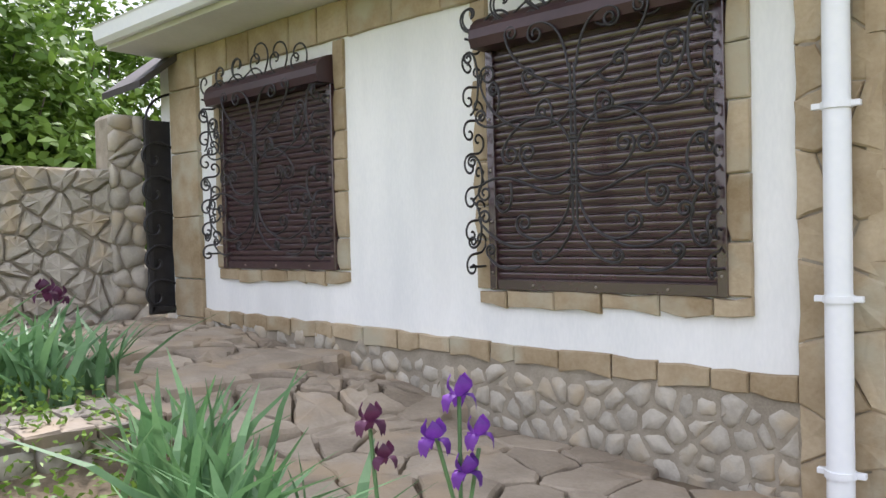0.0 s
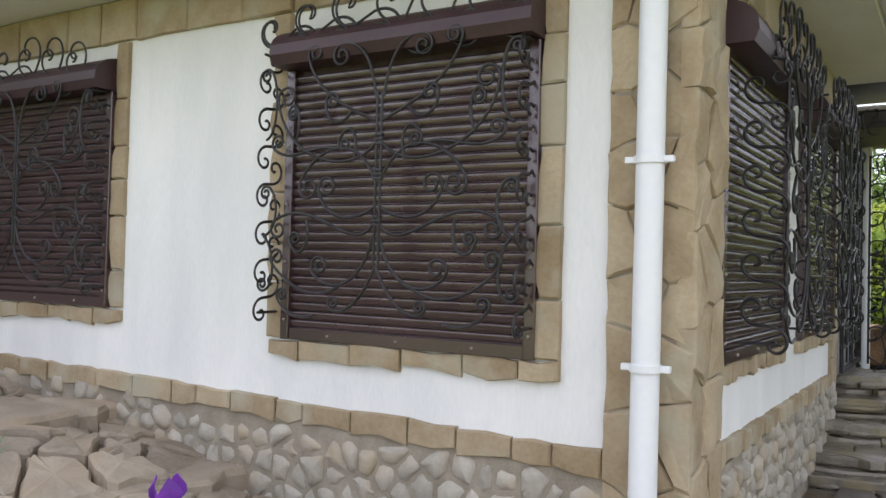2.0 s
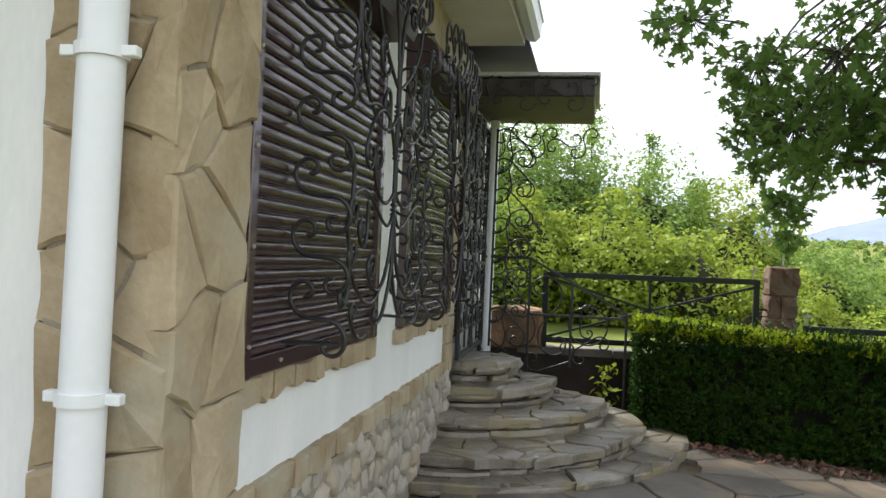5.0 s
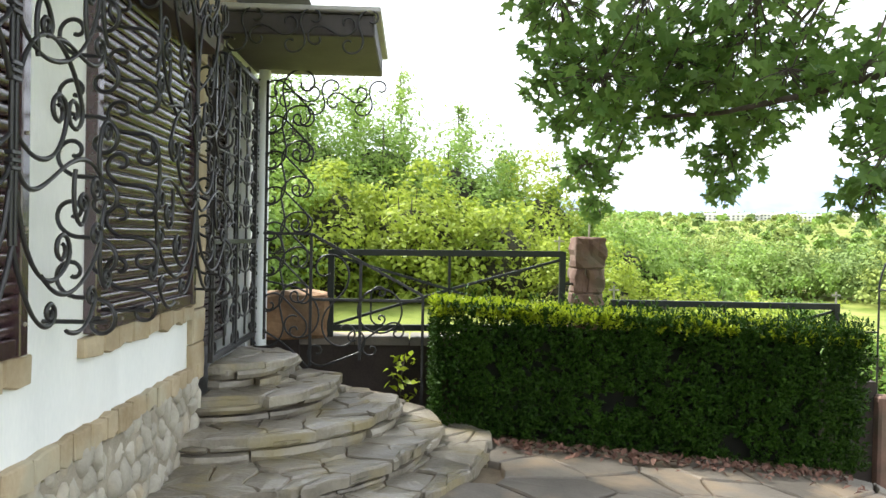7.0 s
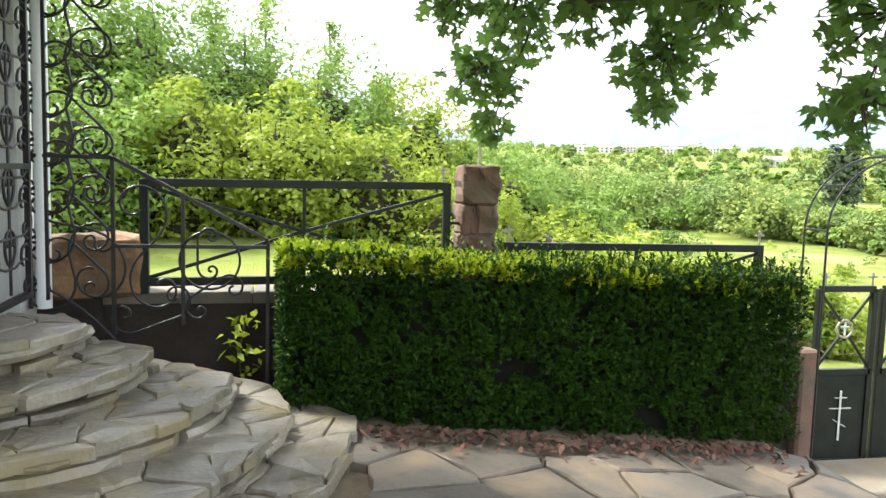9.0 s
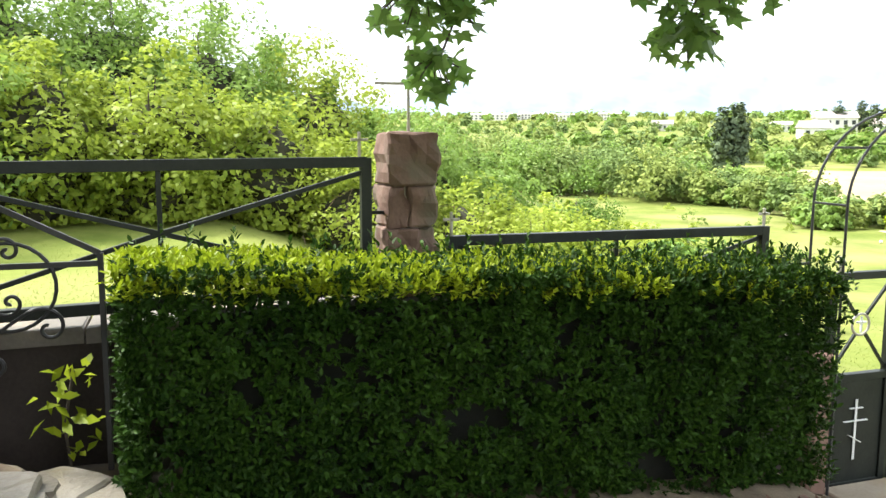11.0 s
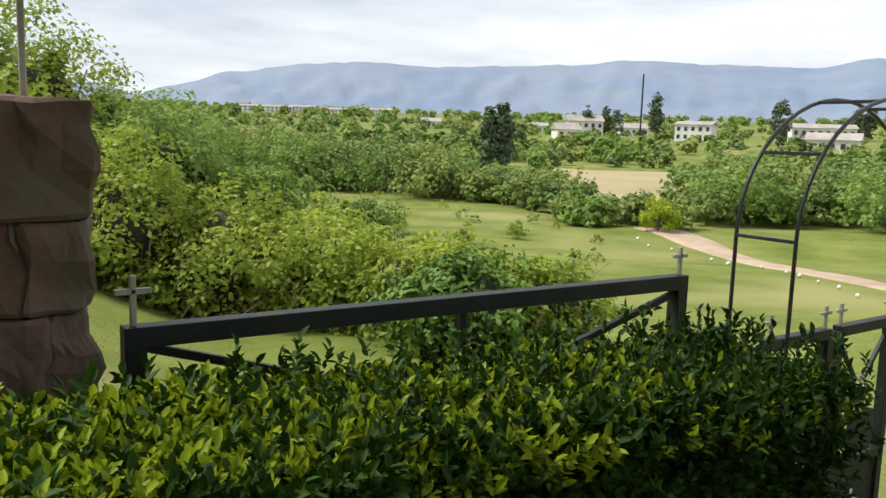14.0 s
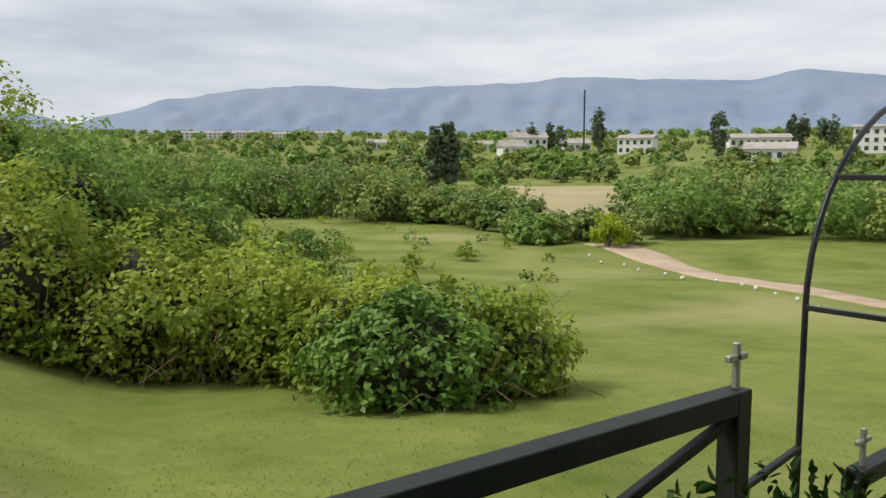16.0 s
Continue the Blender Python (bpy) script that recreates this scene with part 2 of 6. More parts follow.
def tube(name, lines, radius, mat, parent=None, res=1, taper=None):
    """Round rods along polylines, as one mesh-like curve."""
    cu = bpy.data.curves.new(name, "CURVE")
    cu.dimensions = "3D"
    cu.bevel_depth = radius
    cu.bevel_resolution = res
    cu.use_fill_caps = True
    for pts in lines:
        sp = cu.splines.new("POLY")
        sp.points.add(len(pts) - 1)
        sp.points.foreach_set("co", [c for p in pts for c in (p[0], p[1], p[2], 1.0)])
        if taper:
            k = len(pts)
            sp.points.foreach_set("radius", [taper[0] + (taper[1] - taper[0]) * i / max(1, k - 1) for i in range(k)])
    cu.materials.append(mat)
    raw = bpy.data.objects.new(name, cu)
    scene.collection.objects.link(raw)
    deps = bpy.context.evaluated_depsgraph_get()
    me = bpy.data.meshes.new_from_object(raw.evaluated_get(deps))
    bpy.data.objects.remove(raw)
    bpy.data.curves.remove(cu)
    me.polygons.foreach_set("use_smooth", [True] * len(me.polygons))
    ob = new(name, me)
    adopt(ob, parent)
    return ob


def soup(name, verts, quads, mat, parent=None):
    """A mesh from numpy arrays of points and four-cornered faces."""
    me = bpy.data.meshes.new(name)
    me.vertices.add(len(verts))
    me.vertices.foreach_set("co", np.asarray(verts, dtype=np.float32).ravel())
    nq = len(quads)
    me.loops.add(nq * 4)
    me.loops.foreach_set("vertex_index", np.asarray(quads, dtype=np.int32).ravel())
    me.polygons.add(nq)
    me.polygons.foreach_set("loop_start", np.arange(nq, dtype=np.int32) * 4)
    me.materials.append(mat)
    me.update(calc_edges=True)
    ob = new(name, me)
    adopt(ob, parent)
    return ob


def leaf_arrays(pos, size, out, rng, aspect=0.5, spread=0.8, droop=0.0):
    """Folded diamond leaves at pos, facing roughly along out."""
    n = len(pos)
    nrm = out + rng.normal(0, spread, (n, 3))
    nrm /= np.linalg.norm(nrm, axis=1, keepdims=True) + 1e-9
    t = rng.normal(0, 1, (n, 3)) + np.array([0, 0, -droop])
    t -= nrm * np.sum(t * nrm, axis=1, keepdims=True)
    t /= np.linalg.norm(t, axis=1, keepdims=True) + 1e-9
    b = np.cross(nrm, t)
    s = (size * rng.uniform(0.65, 1.3, n))[:, None]
    v = np.empty((n, 4, 3))
    v[:, 0] = pos - t * s * 0.5
    v[:, 1] = pos + b * s * aspect * 0.5 + nrm * s * 0.1
    v[:, 2] = pos + t * s * 0.5
    v[:, 3] = pos - b * s * aspect * 0.5 + nrm * s * 0.1
    return v.reshape(-1, 3)


def oval_leaves(name, pos, size, out, along, mat, rng, parent=None, aspect=0.5):
    """Oval leaves folded along the midrib: they point along `along` and face roughly `out`."""
    n = len(pos)
    t = along + rng.normal(0, 0.25, (n, 3))
    t /= np.linalg.norm(t, axis=1, keepdims=True) + 1e-9
    nrm = out + rng.normal(0, 0.3, (n, 3))
    nrm -= t * np.sum(nrm * t, axis=1, keepdims=True)
    nrm /= np.linalg.norm(nrm, axis=1, keepdims=True) + 1e-9
    b = np.cross(nrm, t)
    s = (size * rng.uniform(0.6, 1.25, n))[:, None]
    v = np.empty((n, 6, 3))
    for k, (f, g) in enumerate(((0, 0), (0.3, 0.5), (0.7, 0.42), (1, 0), (0.7, -0.42), (0.3, -0.5))):
        v[:, k] = pos + t * s * f + b * s * aspect * g + nrm * s * (0.22 * abs(g) - 0.12 * f * f)
    q = np.arange(n)[:, None] * 6 + np.array([[0, 1, 2, 3], [0, 3, 4, 5]]).reshape(1, 8)
    return soup(name, v.reshape(-1, 3), q.reshape(-1, 4), mat, parent)


def leaves(name, pos, size, out, mat, rng, parent=None, **kw):
    v = leaf_arrays(pos, size, out, rng, **kw)
    return soup(name, v, np.arange(len(v)).reshape(-1, 4), mat, parent)


def crown_points(centre, radii, clumps, per, rng, clump=0.25, low=-0.6):
    """Points and outward ways of a crown made of uneven clumps."""
    c = np.array(centre, float)
    r = np.array(radii, float)
    d = rng.normal(0, 1, (clumps * 3, 3))
    d /= np.linalg.norm(d, axis=1, keepdims=True)
    d = d[d[:, 2] > low][:clumps]
    k = c + d * r * rng.uniform(0.45, 1.0, (len(d), 1))
    cs = clump * r.mean() * rng.uniform(0.6, 1.5, len(d))
    p = np.repeat(k, per, axis=0)
    off = rng.normal(0, 1, p.shape)
    off /= np.linalg.norm(off, axis=1, keepdims=True)
    off *= rng.uniform(0.3, 1.0, (len(p), 1)) ** 0.5
    q = p + off * np.repeat(cs, per)[:, None] * np.array([1, 1, 0.75])
    out = off * 0.7 + np.repeat(d, per, axis=0) * 0.4 + np.array([0, 0, 0.6])
    return q, out


# ---- stones: irregular cells ----
def cells(seeds, lo, hi):
    """Voronoi cells of the seeds inside a rectangle."""
    out = []
    pts = np.array(seeds)
    for i, s in enumerate(pts):
        poly = [(lo[0], lo[1]), (hi[0], lo[1]), (hi[0], hi[1]), (lo[0], hi[1])]
        order = np.argsort(((pts - s) ** 2).sum(1))[1:20]
        for j in order:
            o = pts[j]
            mid, nn = (s + o) / 2, o - s
            res = []
            for a, b in zip(poly, poly[1:] + poly[:1]):
                da, db = np.dot(np.array(a) - mid, nn), np.dot(np.array(b) - mid, nn)
                if da <= 0:
                    res.append(a)
                if da * db < 0:
                    k = da / (da - db)
                    res.append((a[0] + (b[0] - a[0]) * k, a[1] + (b[1] - a[1]) * k))
            poly = res
            if len(poly) < 3:
                break
        if len(poly) >= 3:
            out.append(poly)
    return out


def shrink(poly, gap):
    """The polygon with every side moved inwards by gap (convex)."""
    c = np.mean(poly, axis=0)
    res = [tuple(p) for p in poly]
    k = len(poly)
    out = []
    for i in range(k):
        p0, p1, p2 = (np.array(res[(i + j - 1) % k]) for j in range(3))
        e1, e2 = p1 - p0, p2 - p1
        l1, l2 = np.linalg.norm(e1), np.linalg.norm(e2)
        if l1 < 1e-4 or l2 < 1e-4:
            continue
        n1, n2 = np.array([-e1[1], e1[0]]) / l1, np.array([-e2[1], e2[0]]) / l2
        bis = n1 + n2
        bl = np.dot(bis, n1)
        step = bis / max(bl, 0.35) * gap
        if np.linalg.norm(step) > 0.6 * np.linalg.norm(p1 - c):
            step = (c - p1) * 0.6
        out.append(p1 + step)
    return out


def soften(poly, k=0.22):
    """Corners cut once."""
    out = []
    for a, b in zip(poly, poly[1:] + poly[:1]):
        a, b = np.array(a), np.array(b)
        out += [a + (b - a) * k, b - (b - a) * k]
    return out


def stone_mesh(poly, place, thick, rim, mat, rng, rough=0.006):
    """A stone of outline poly: place(u, v, w) puts it in the world; its face is domed and its rim rounded."""
    n = len(poly)
    c = np.mean(poly, axis=0)
    size = np.mean([np.linalg.norm(np.array(p) - c) for p in poly])
    vs = []
    for k, w in ((1.0, -0.02), (1.0, thick - rim), (1 - min(0.4, rim / max(size, 1e-3)), thick)):
        for p in poly:
            q = c + (np.array(p) - c) * k
            vs.append(place(q[0], q[1], w + (rng.uniform(-rough, rough) if w > 0 else 0)))
    vs.append(place(c[0], c[1], thick + rng.uniform(0, rough * 1.5)))
    fs = []
    for r in range(2):
        for i in range(n):
            j = (i + 1) % n
            fs.append((r * n + i, r * n + j, (r + 1) * n + j, (r + 1) * n + i))
    for i in range(n):
        fs.append((2 * n + i, 2 * n + (i + 1) % n, 3 * n))
    return vs, fs


def scatter(lo, hi, size, rng, jitter=0.42, ratio=1.0):
    nu, nv = max(1, round((hi[0] - lo[0]) / (size * ratio))), max(1, round((hi[1] - lo[1]) / size))
    du, dv = (hi[0] - lo[0]) / nu, (hi[1] - lo[1]) / nv
    return [(lo[0] + (i + 0.5 + (0.25 if j % 2 else -0.25) + rng.uniform(-jitter, jitter)) * du, lo[1] + (j + 0.5 + rng.uniform(-jitter, jitter)) * dv)
            for i in range(nu) for j in range(nv)]


def stonework(name, parent, lo, hi, size, place, thick, gap, mat, rng, keep=None, rim=0.012, ratio=1.0, jitter=0.42, rough=0.006, round_k=0.22, vary=0.0, ragged=0.0):
    for poly in cells(scatter(lo, hi, size, rng, jitter, ratio), lo, hi):
        c = np.mean(poly, axis=0)
        if keep and not keep(c[0], c[1]):
            continue
        p = shrink(poly, gap)
        if len(p) < 3:
            continue
        if round_k:
            p = soften(p, round_k)
        if ragged:
            q = []
            for a, b in zip(p, p[1:] + p[:1]):
                a, b = np.array(a), np.array(b)
                ln = np.linalg.norm(b - a)
                q.append(a)
                if ln > 0.07:
                    nn = np.array([-(b - a)[1], (b - a)[0]]) / ln
                    for f in ((0.33, 0.67) if ln > 0.16 else (0.5,)):
                        q.append(a + (b - a) * f + nn * rng.uniform(-0.3, 1.0) * ragged)
            p = q
        vs, fs = stone_mesh(p, place, thick + rng.uniform(-vary, vary), rim, mat, rng, rough)
        obj(name, vs, fs, mat, parent, smooth=round_k > 0.13)


def empty(name, at=(0, 0, 0), **tags):
    e = new(name)
    e.location = at
    bpy.context.view_layer.update()
    return tagged(e, **tags)


# ---- ground: one sheet from the yard to the horizon ----
def ease(a, b, x):
    k = min(1.0, max(0.0, (x - a) / (b - a)))
    return k * k * (3 - 2 * k)


DOWN = [(0, -0.45), (4, -0.8), (8, -1.25), (15, -1.95), (30, -3.1), (60, -3.3), (120, -2.6), (250, 1.4), (500, 10), (1500, 50), (4600, 120)]
FLAT = [(0, -0.15), (8, -0.1), (15, 0.05), (30, 0.8), (60, 2), (120, 4), (250, 8), (500, 14), (1500, 50), (4600, 120)]


def profile(table, d):
    for (d0, z0), (d1, z1) in zip(table, table[1:]):
        if d <= d1:
            return z0 + (z1 - z0) * (d - d0) / (d1 - d0)
    return table[-1][1]


def yard(x, y):
    """Height of the yard inside the fence."""
    z = -0.085 * max(0.0, -0.5 - y) - 0.42 * ease(-3.3, -4.1, y) if y < -0.5 else 0.0
    if y < 1.5:
        z -= 0.07 * ease(4.6, 6.0, x)
    if y > 0.3:
        z += 0.075 * (y - 0.3) * ease(4.6, 2.6, x) if y < 3.4 else 0.23 * ease(4.6, 2.6, x)
    if y > 3.3:
        z += 0.15 * ease(3.3, 3.9, y) + 0.2 * ease(3.9, 6.0, y)
    return z


def height(x, y):
    d = math.hypot(x - 9.3, y + 2)
    th = math.degrees(math.atan2(y + 2, x - 9.3))
    if x < 9.3 and d < 26:
        inner = yard(x, y)
        return inner - 0.02
    s = ease(6, -22, th) if th > -100 else ease(-140, -100, th)
    z = profile(FLAT, d) * (1 - s) + profile(DOWN, d) * s
    z += 0.035 * min(d, 25) ** 0.8 * (noise.noise((x * 0.09, y * 0.09, 0))) + 0.004 * min(d, 400) * noise.noise((x * 0.012, y * 0.012, 3))
    return z


rings = [0.12 * 1.052 ** i for i in range(208)]
spokes = 264
gv = [(9.3, -2.0, height(9.31, -2.0))]
for r in rings:
    for k in range(spokes):
        a = 2 * math.pi * (k + 0.5) / spokes
        x, y = 9.3 + r * math.cos(a), -2 + r * math.sin(a)
        gv.append((x, y, height(x, y)))
gf = [(0, 1 + k, 1 + (k + 1) % spokes) for k in range(spokes)]
for i in range(len(rings) - 1):
    for k in range(spokes):
        a, b = 1 + i * spokes + k, 1 + i * spokes + (k + 1) % spokes
        gf.append((a, a + spokes, b + spokes, b))
ground = tagged(obj("ground", gv, gf, M_GRASS, smooth=True), label="mown green meadow falling away to a valley", category="ground", kind="structure")
ground.data.materials.append(M_SOIL)
for p in ground.data.polygons:
    c = p.center
    if c[0] < 9.3 and math.hypot(c[0] - 9.3, c[1] + 2) < 24 and c[1] > -6.5 and c[0] > -1:
        p.material_index = 1

# ---- house ----
CX, CY = 3.59, 1.10
AU = Vector((-0.064, 1.0, 0)).normalized()
AW = Vector((-1.0, -0.064, 0)).normalized()
BU, BW = Vector((1, 0, 0)), Vector((0, -1, 0))
CORNER = Vector((CX, CY, 0))


def on_a(u, v, w=0.0):
    """u metres along the long wall from the corner, v up, w out."""
    return CORNER + AU * u + AW * w + Vector((0, 0, v))


def on_b(u, v, w=0.0):
    return CORNER + BU * u + BW * w + Vector((0, 0, v))


def slab(name, on, u0, u1, v0, v1, w0, w1, mat, parent=None, bevel=0.0):
    bm = bmesh.new()
    uu = (on(1, 0) - on(0, 0)).normalized()
    ww = (on(0, 0, 1) - on(0, 0, 0)).normalized()
    rot = Matrix((uu, ww, Vector((0, 0, 1)))).transposed().to_4x4()
    add_box(bm, Matrix.Translation(on((u0 + u1) / 2, (v0 + v1) / 2, (w0 + w1) / 2)) @ rot, u1 - u0, abs(w1 - w0), v1 - v0, bevel)
    return finish(name, bm, mat, parent)


LEN_A, LEN_B, EAVE = 5.55, 5.62, 2.92
wall_a = tagged(slab("wall_west", on_a, 0.005, LEN_A, -0.3, EAVE, -0.3, 0, M_PLASTER), label="white rendered house wall with stone trim", category="wall", kind="structure")
wall_b = tagged(slab("wall_south", on_b, 0.0, 4.0, -0.3, EAVE, -0.3, 0, M_PLASTER), label="white rendered house wall beside the steps", category="wall", kind="structure")
lintel = slab("wall_south_lintel", on_b, 4.0, 5.3, 2.55, EAVE, -0.3, 0, M_PLASTER, wall_b)
wall_stub = slab("wall_south_end", on_b, 5.3, LEN_B, -0.3, EAVE, -0.3, 0, M_PLASTER, wall_b)
wall_c = tagged(slab("wall_east", on_b, LEN_B - 0.25, LEN_B, -0.3, EAVE, -6.0, -0.3, M_PLASTER), label="plain rendered end wall of the house", category="wall", kind="structure")
wall_d = tagged(slab("wall_north", on_a, LEN_A, LEN_A + 0.25, -0.3, EAVE, -6.0, 0, M_PLASTER), label="plain rendered rear wall of the house", category="wall", kind="structure")

rng = np.random.default_rng(4)


def course(name, parent, on, u0, u1, v0, v1, step, thick, mat, tall=False, slope=0.0, ragged=0.012):
    """A row of dressed stones from u0 to u1 (or a column, tall), each of its own length."""
    a, end = (v0, v1) if tall else (u0, u1)
    while a < end - 0.03:
        b = min(end, a + step * rng.uniform(0.7, 1.35))
        if end - b < step * 0.4:
            b = end
        g = 0.004
        j = lambda s=ragged: rng.uniform(-s, s)
        mid = (a + b) / 2
        if tall:
            ja, jb, bulge = j(0.018), j(0.018), abs(j(0.034))
            poly = [(u0 + j(0.003), a + g), (u1 + ja, a + g + j(0.008)), (u1 + bulge, mid), (u1 + jb, b - g), (u0 + j(0.003), b - g), (u0 + j(0.003), mid)]
        else:
            za, zb = slope * (a - u0), slope * (b - u0)
            poly = [(a + g, v0 + za + j()), (mid, v0 + (za + zb) / 2 + j()), (b - g, v0 + zb + j()), (b - g, v1 + zb + j(ragged * 0.5)), (mid, v1 + (za + zb) / 2 + j(ragged * 0.6)), (a + g, v1 + za + j(ragged * 0.5))]
        vs, fs = stone_mesh([np.array(p) for p in poly], on, thick + rng.uniform(-0.006, 0.008), 0.008, mat, rng, 0.003)
        obj(name, vs, fs, mat, parent)
        a = b


# ---- scrollwork ----
def scroll(p0, p1, bend=1.0, kind="C", turns=1.0, n=56):
    """Flat points of a wrought scroll whose two spiral ends sit at p0 and p1. kind C curls both ends one way, S opposite ways."""
    m = n // 2
    th = np.linspace(0, 1.9 * math.pi * turns, m)
    step = np.exp(-0.27 * th) * np.exp(1j * th)
    rho = (m - 1) / th[-1]
    lead = np.linspace(0.15, 1, 6) * rho * (0.15 if kind == "S" else 0.75)
    half = np.concatenate([lead, lead[-1] + np.cumsum(step)])
    other = half if kind == "S" else np.conj(half)
    z = np.concatenate([-other[::-1], half])
    k = m // 3
    a, b = z[:k].mean(), z[-k:].mean()
    q0, q1 = complex(*p0), complex(*p1)
    z = (z - a) / (b - a)
    if bend < 0:
        z = np.conj(z)
    z = q0 + z * (q1 - q0)
    return [(c.real, c.imag) for c in z]


def tendril(p0, c0, c1, p1, r, turn, loops=1.35):
    """A forged bar that sweeps from p0 to p1 and rolls up into a spiral of radius r, to the left for turn 1, to the right for -1."""
    q = [complex(*c) for c in (p0, c0, c1, p1)]
    pts = [(1 - f) ** 3 * q[0] + 3 * f * (1 - f) ** 2 * q[1] + 3 * f * f * (1 - f) * q[2] + f ** 3 * q[3] for f in np.linspace(0, 1, 18)]
    d = pts[-1] - pts[-2]
    d /= abs(d)
    c = pts[-1] + d * 1j * turn * r
    for a in np.linspace(0, 2 * math.pi * loops, 22)[1:]:
        pts.append(c + (pts[17] - c) * np.exp(1j * turn * a) * (1 - 0.72 * a / (2 * math.pi * loops)))
    return [(z.real, z.imag) for z in pts]


def grille_lines(w, h):
    """Bars of a window grille w wide and h high, mirrored about its middle; the origin is its lower middle."""
    half = w / 2
    sweeps = [
        ((0.03, 0.78), (0.06, 0.90), (0.14, 0.99), (0.32, 0.98), 0.055, -1),
        ((0.03, 0.62), (0.22, 0.50), (0.80, 0.58), (0.86, 0.80), 0.060, 1),
        ((0.03, 0.70), (0.20, 0.74), (0.52, 0.80), (0.60, 0.95), 0.045, 1),
        ((0.03, 0.50), (0.16, 0.66), (0.48, 0.64), (0.64, 0.50), 0.060, -1),
        ((0.36, 0.61), (0.52, 0.64), (0.72, 0.56), (0.88, 0.62), 0.042, 1),
        ((0.03, 0.40), (0.20, 0.34), (0.42, 0.36), (0.48, 0.46), 0.055, 1),
        ((0.03, 0.34), (0.20, 0.22), (0.52, 0.46), (0.86, 0.36), 0.050, -1),
        ((0.03, 0.30), (0.08, 0.16), (0.30, 0.08), (0.50, 0.16), 0.055, 1),
        ((0.25, 0.14), (0.45, 0.06), (0.70, 0.10), (0.88, 0.20), 0.045, 1),
        ((0.00, 0.20), (0.10, 0.08), (0.22, 0.03), (0.34, 0.04), 0.035, 1),
        ((0.22, 0.74), (0.30, 0.68), (0.44, 0.70), (0.44, 0.78), 0.042, 1),
        ((0.20, 0.56), (0.14, 0.66), (0.24, 0.72), (0.32, 0.64), 0.035, -1),
        ((0.58, 0.36), (0.52, 0.26), (0.66, 0.20), (0.72, 0.28), 0.035, 1),
        ((0.70, 0.64), (0.62, 0.72), (0.70, 0.82), (0.76, 0.76), 0.032, -1),
        ((0.50, 0.02), (0.62, 0.00), (0.74, 0.01), (0.82, 0.07), 0.035, 1),
        ((0.96, 0.30), (0.84, 0.32), (0.82, 0.44), (0.92, 0.48), 0.035, -1),
        ((0.96, 0.30), (0.86, 0.26), (0.84, 0.12), (0.94, 0.10), 0.035, 1),
        ((0.96, 0.66), (0.84, 0.68), (0.86, 0.90), (0.94, 0.92), 0.035, -1),
    ]
    lines = []
    for *p, r, turn in sweeps:
        pts = tendril(*[(a * half, b * h) for a, b in p], r, turn)
        lines.append(pts)
        lines.append([(-x, y) for x, y in pts])
    for sx in (-0.018, 0.018):
        lines.append([(sx * half, 0.20 * h), (sx * half, 0.80 * h)])
    return lines


def window_grille(on, u0, u1, v0, v1, w, label, sides=(True, True)):
    """A bowed wrought-iron window grille with scrolled returns and a cresting."""
    g = empty("window_grille", on((u0 + u1) / 2, v0, 0.02), label=label, category="window grille", group="wrought iron window grilles")
    mid = (u0 + u1) / 2
    front = [[on(mid + x, v0 + y, w) for x, y in line] for line in grille_lines(u1 - u0, v1 - v0)]
    tube("scrollwork", front, 0.0078, M_IRON, g, res=0)
    for f in (0.34, 0.5, 0.62):
        for k in range(3):
            collar = bmesh.new()
            bar(collar, on(mid - 0.024, v0 + (v1 - v0) * f + 0.02 * k, w), on(mid + 0.024, v0 + (v1 - v0) * f + 0.02 * k, w), 0.022, 0.012)
            finish("collar", collar, M_IRON, g)
    step = (v1 - v0) / 7
    for side, u in ((0, u0), (1, u1)):
        if not sides[side]:
            continue
        ret = []
        for k in range(7):
            a = v0 + step * k
            ret.append([on(u, y, x) for x, y in scroll((w * 0.82, a + step * 0.14), (w * 0.50, a + step * 0.86), -1, "S", 1.15)])
        ret.append([on(u, v0 + 0.02, 0.0), on(u, v0 + 0.02, w)])
        ret.append([on(u, v1 - 0.02, 0.0), on(u, v1 - 0.02, w)])
        tube("side_return", ret, 0.0078, M_IRON, g, res=0)
    crest = []
    n = 6
    dw = (u1 - u0) / n
    for k in range(n):
        a = u0 + dw * k
        rise = 0.10 + 0.10 * math.sin(math.pi * (k + 0.5) / n)
        crest.append([on(x, y, w * 0.8) for x, y in scroll((a + dw * 0.1, v1), (a + dw * 0.9, v1 + rise), -1 if k < n / 2 else 1, "S", 1.0)])
        crest.append([on(x, y, w * 0.9) for x, y in scroll((a + dw * 0.2, v1 + 0.03), (a + dw * 0.8, v1 + rise * 0.8), 1, "C", 1.0)])
    tube("cresting", crest, 0.0075, M_IRON, g, res=0)
    return g


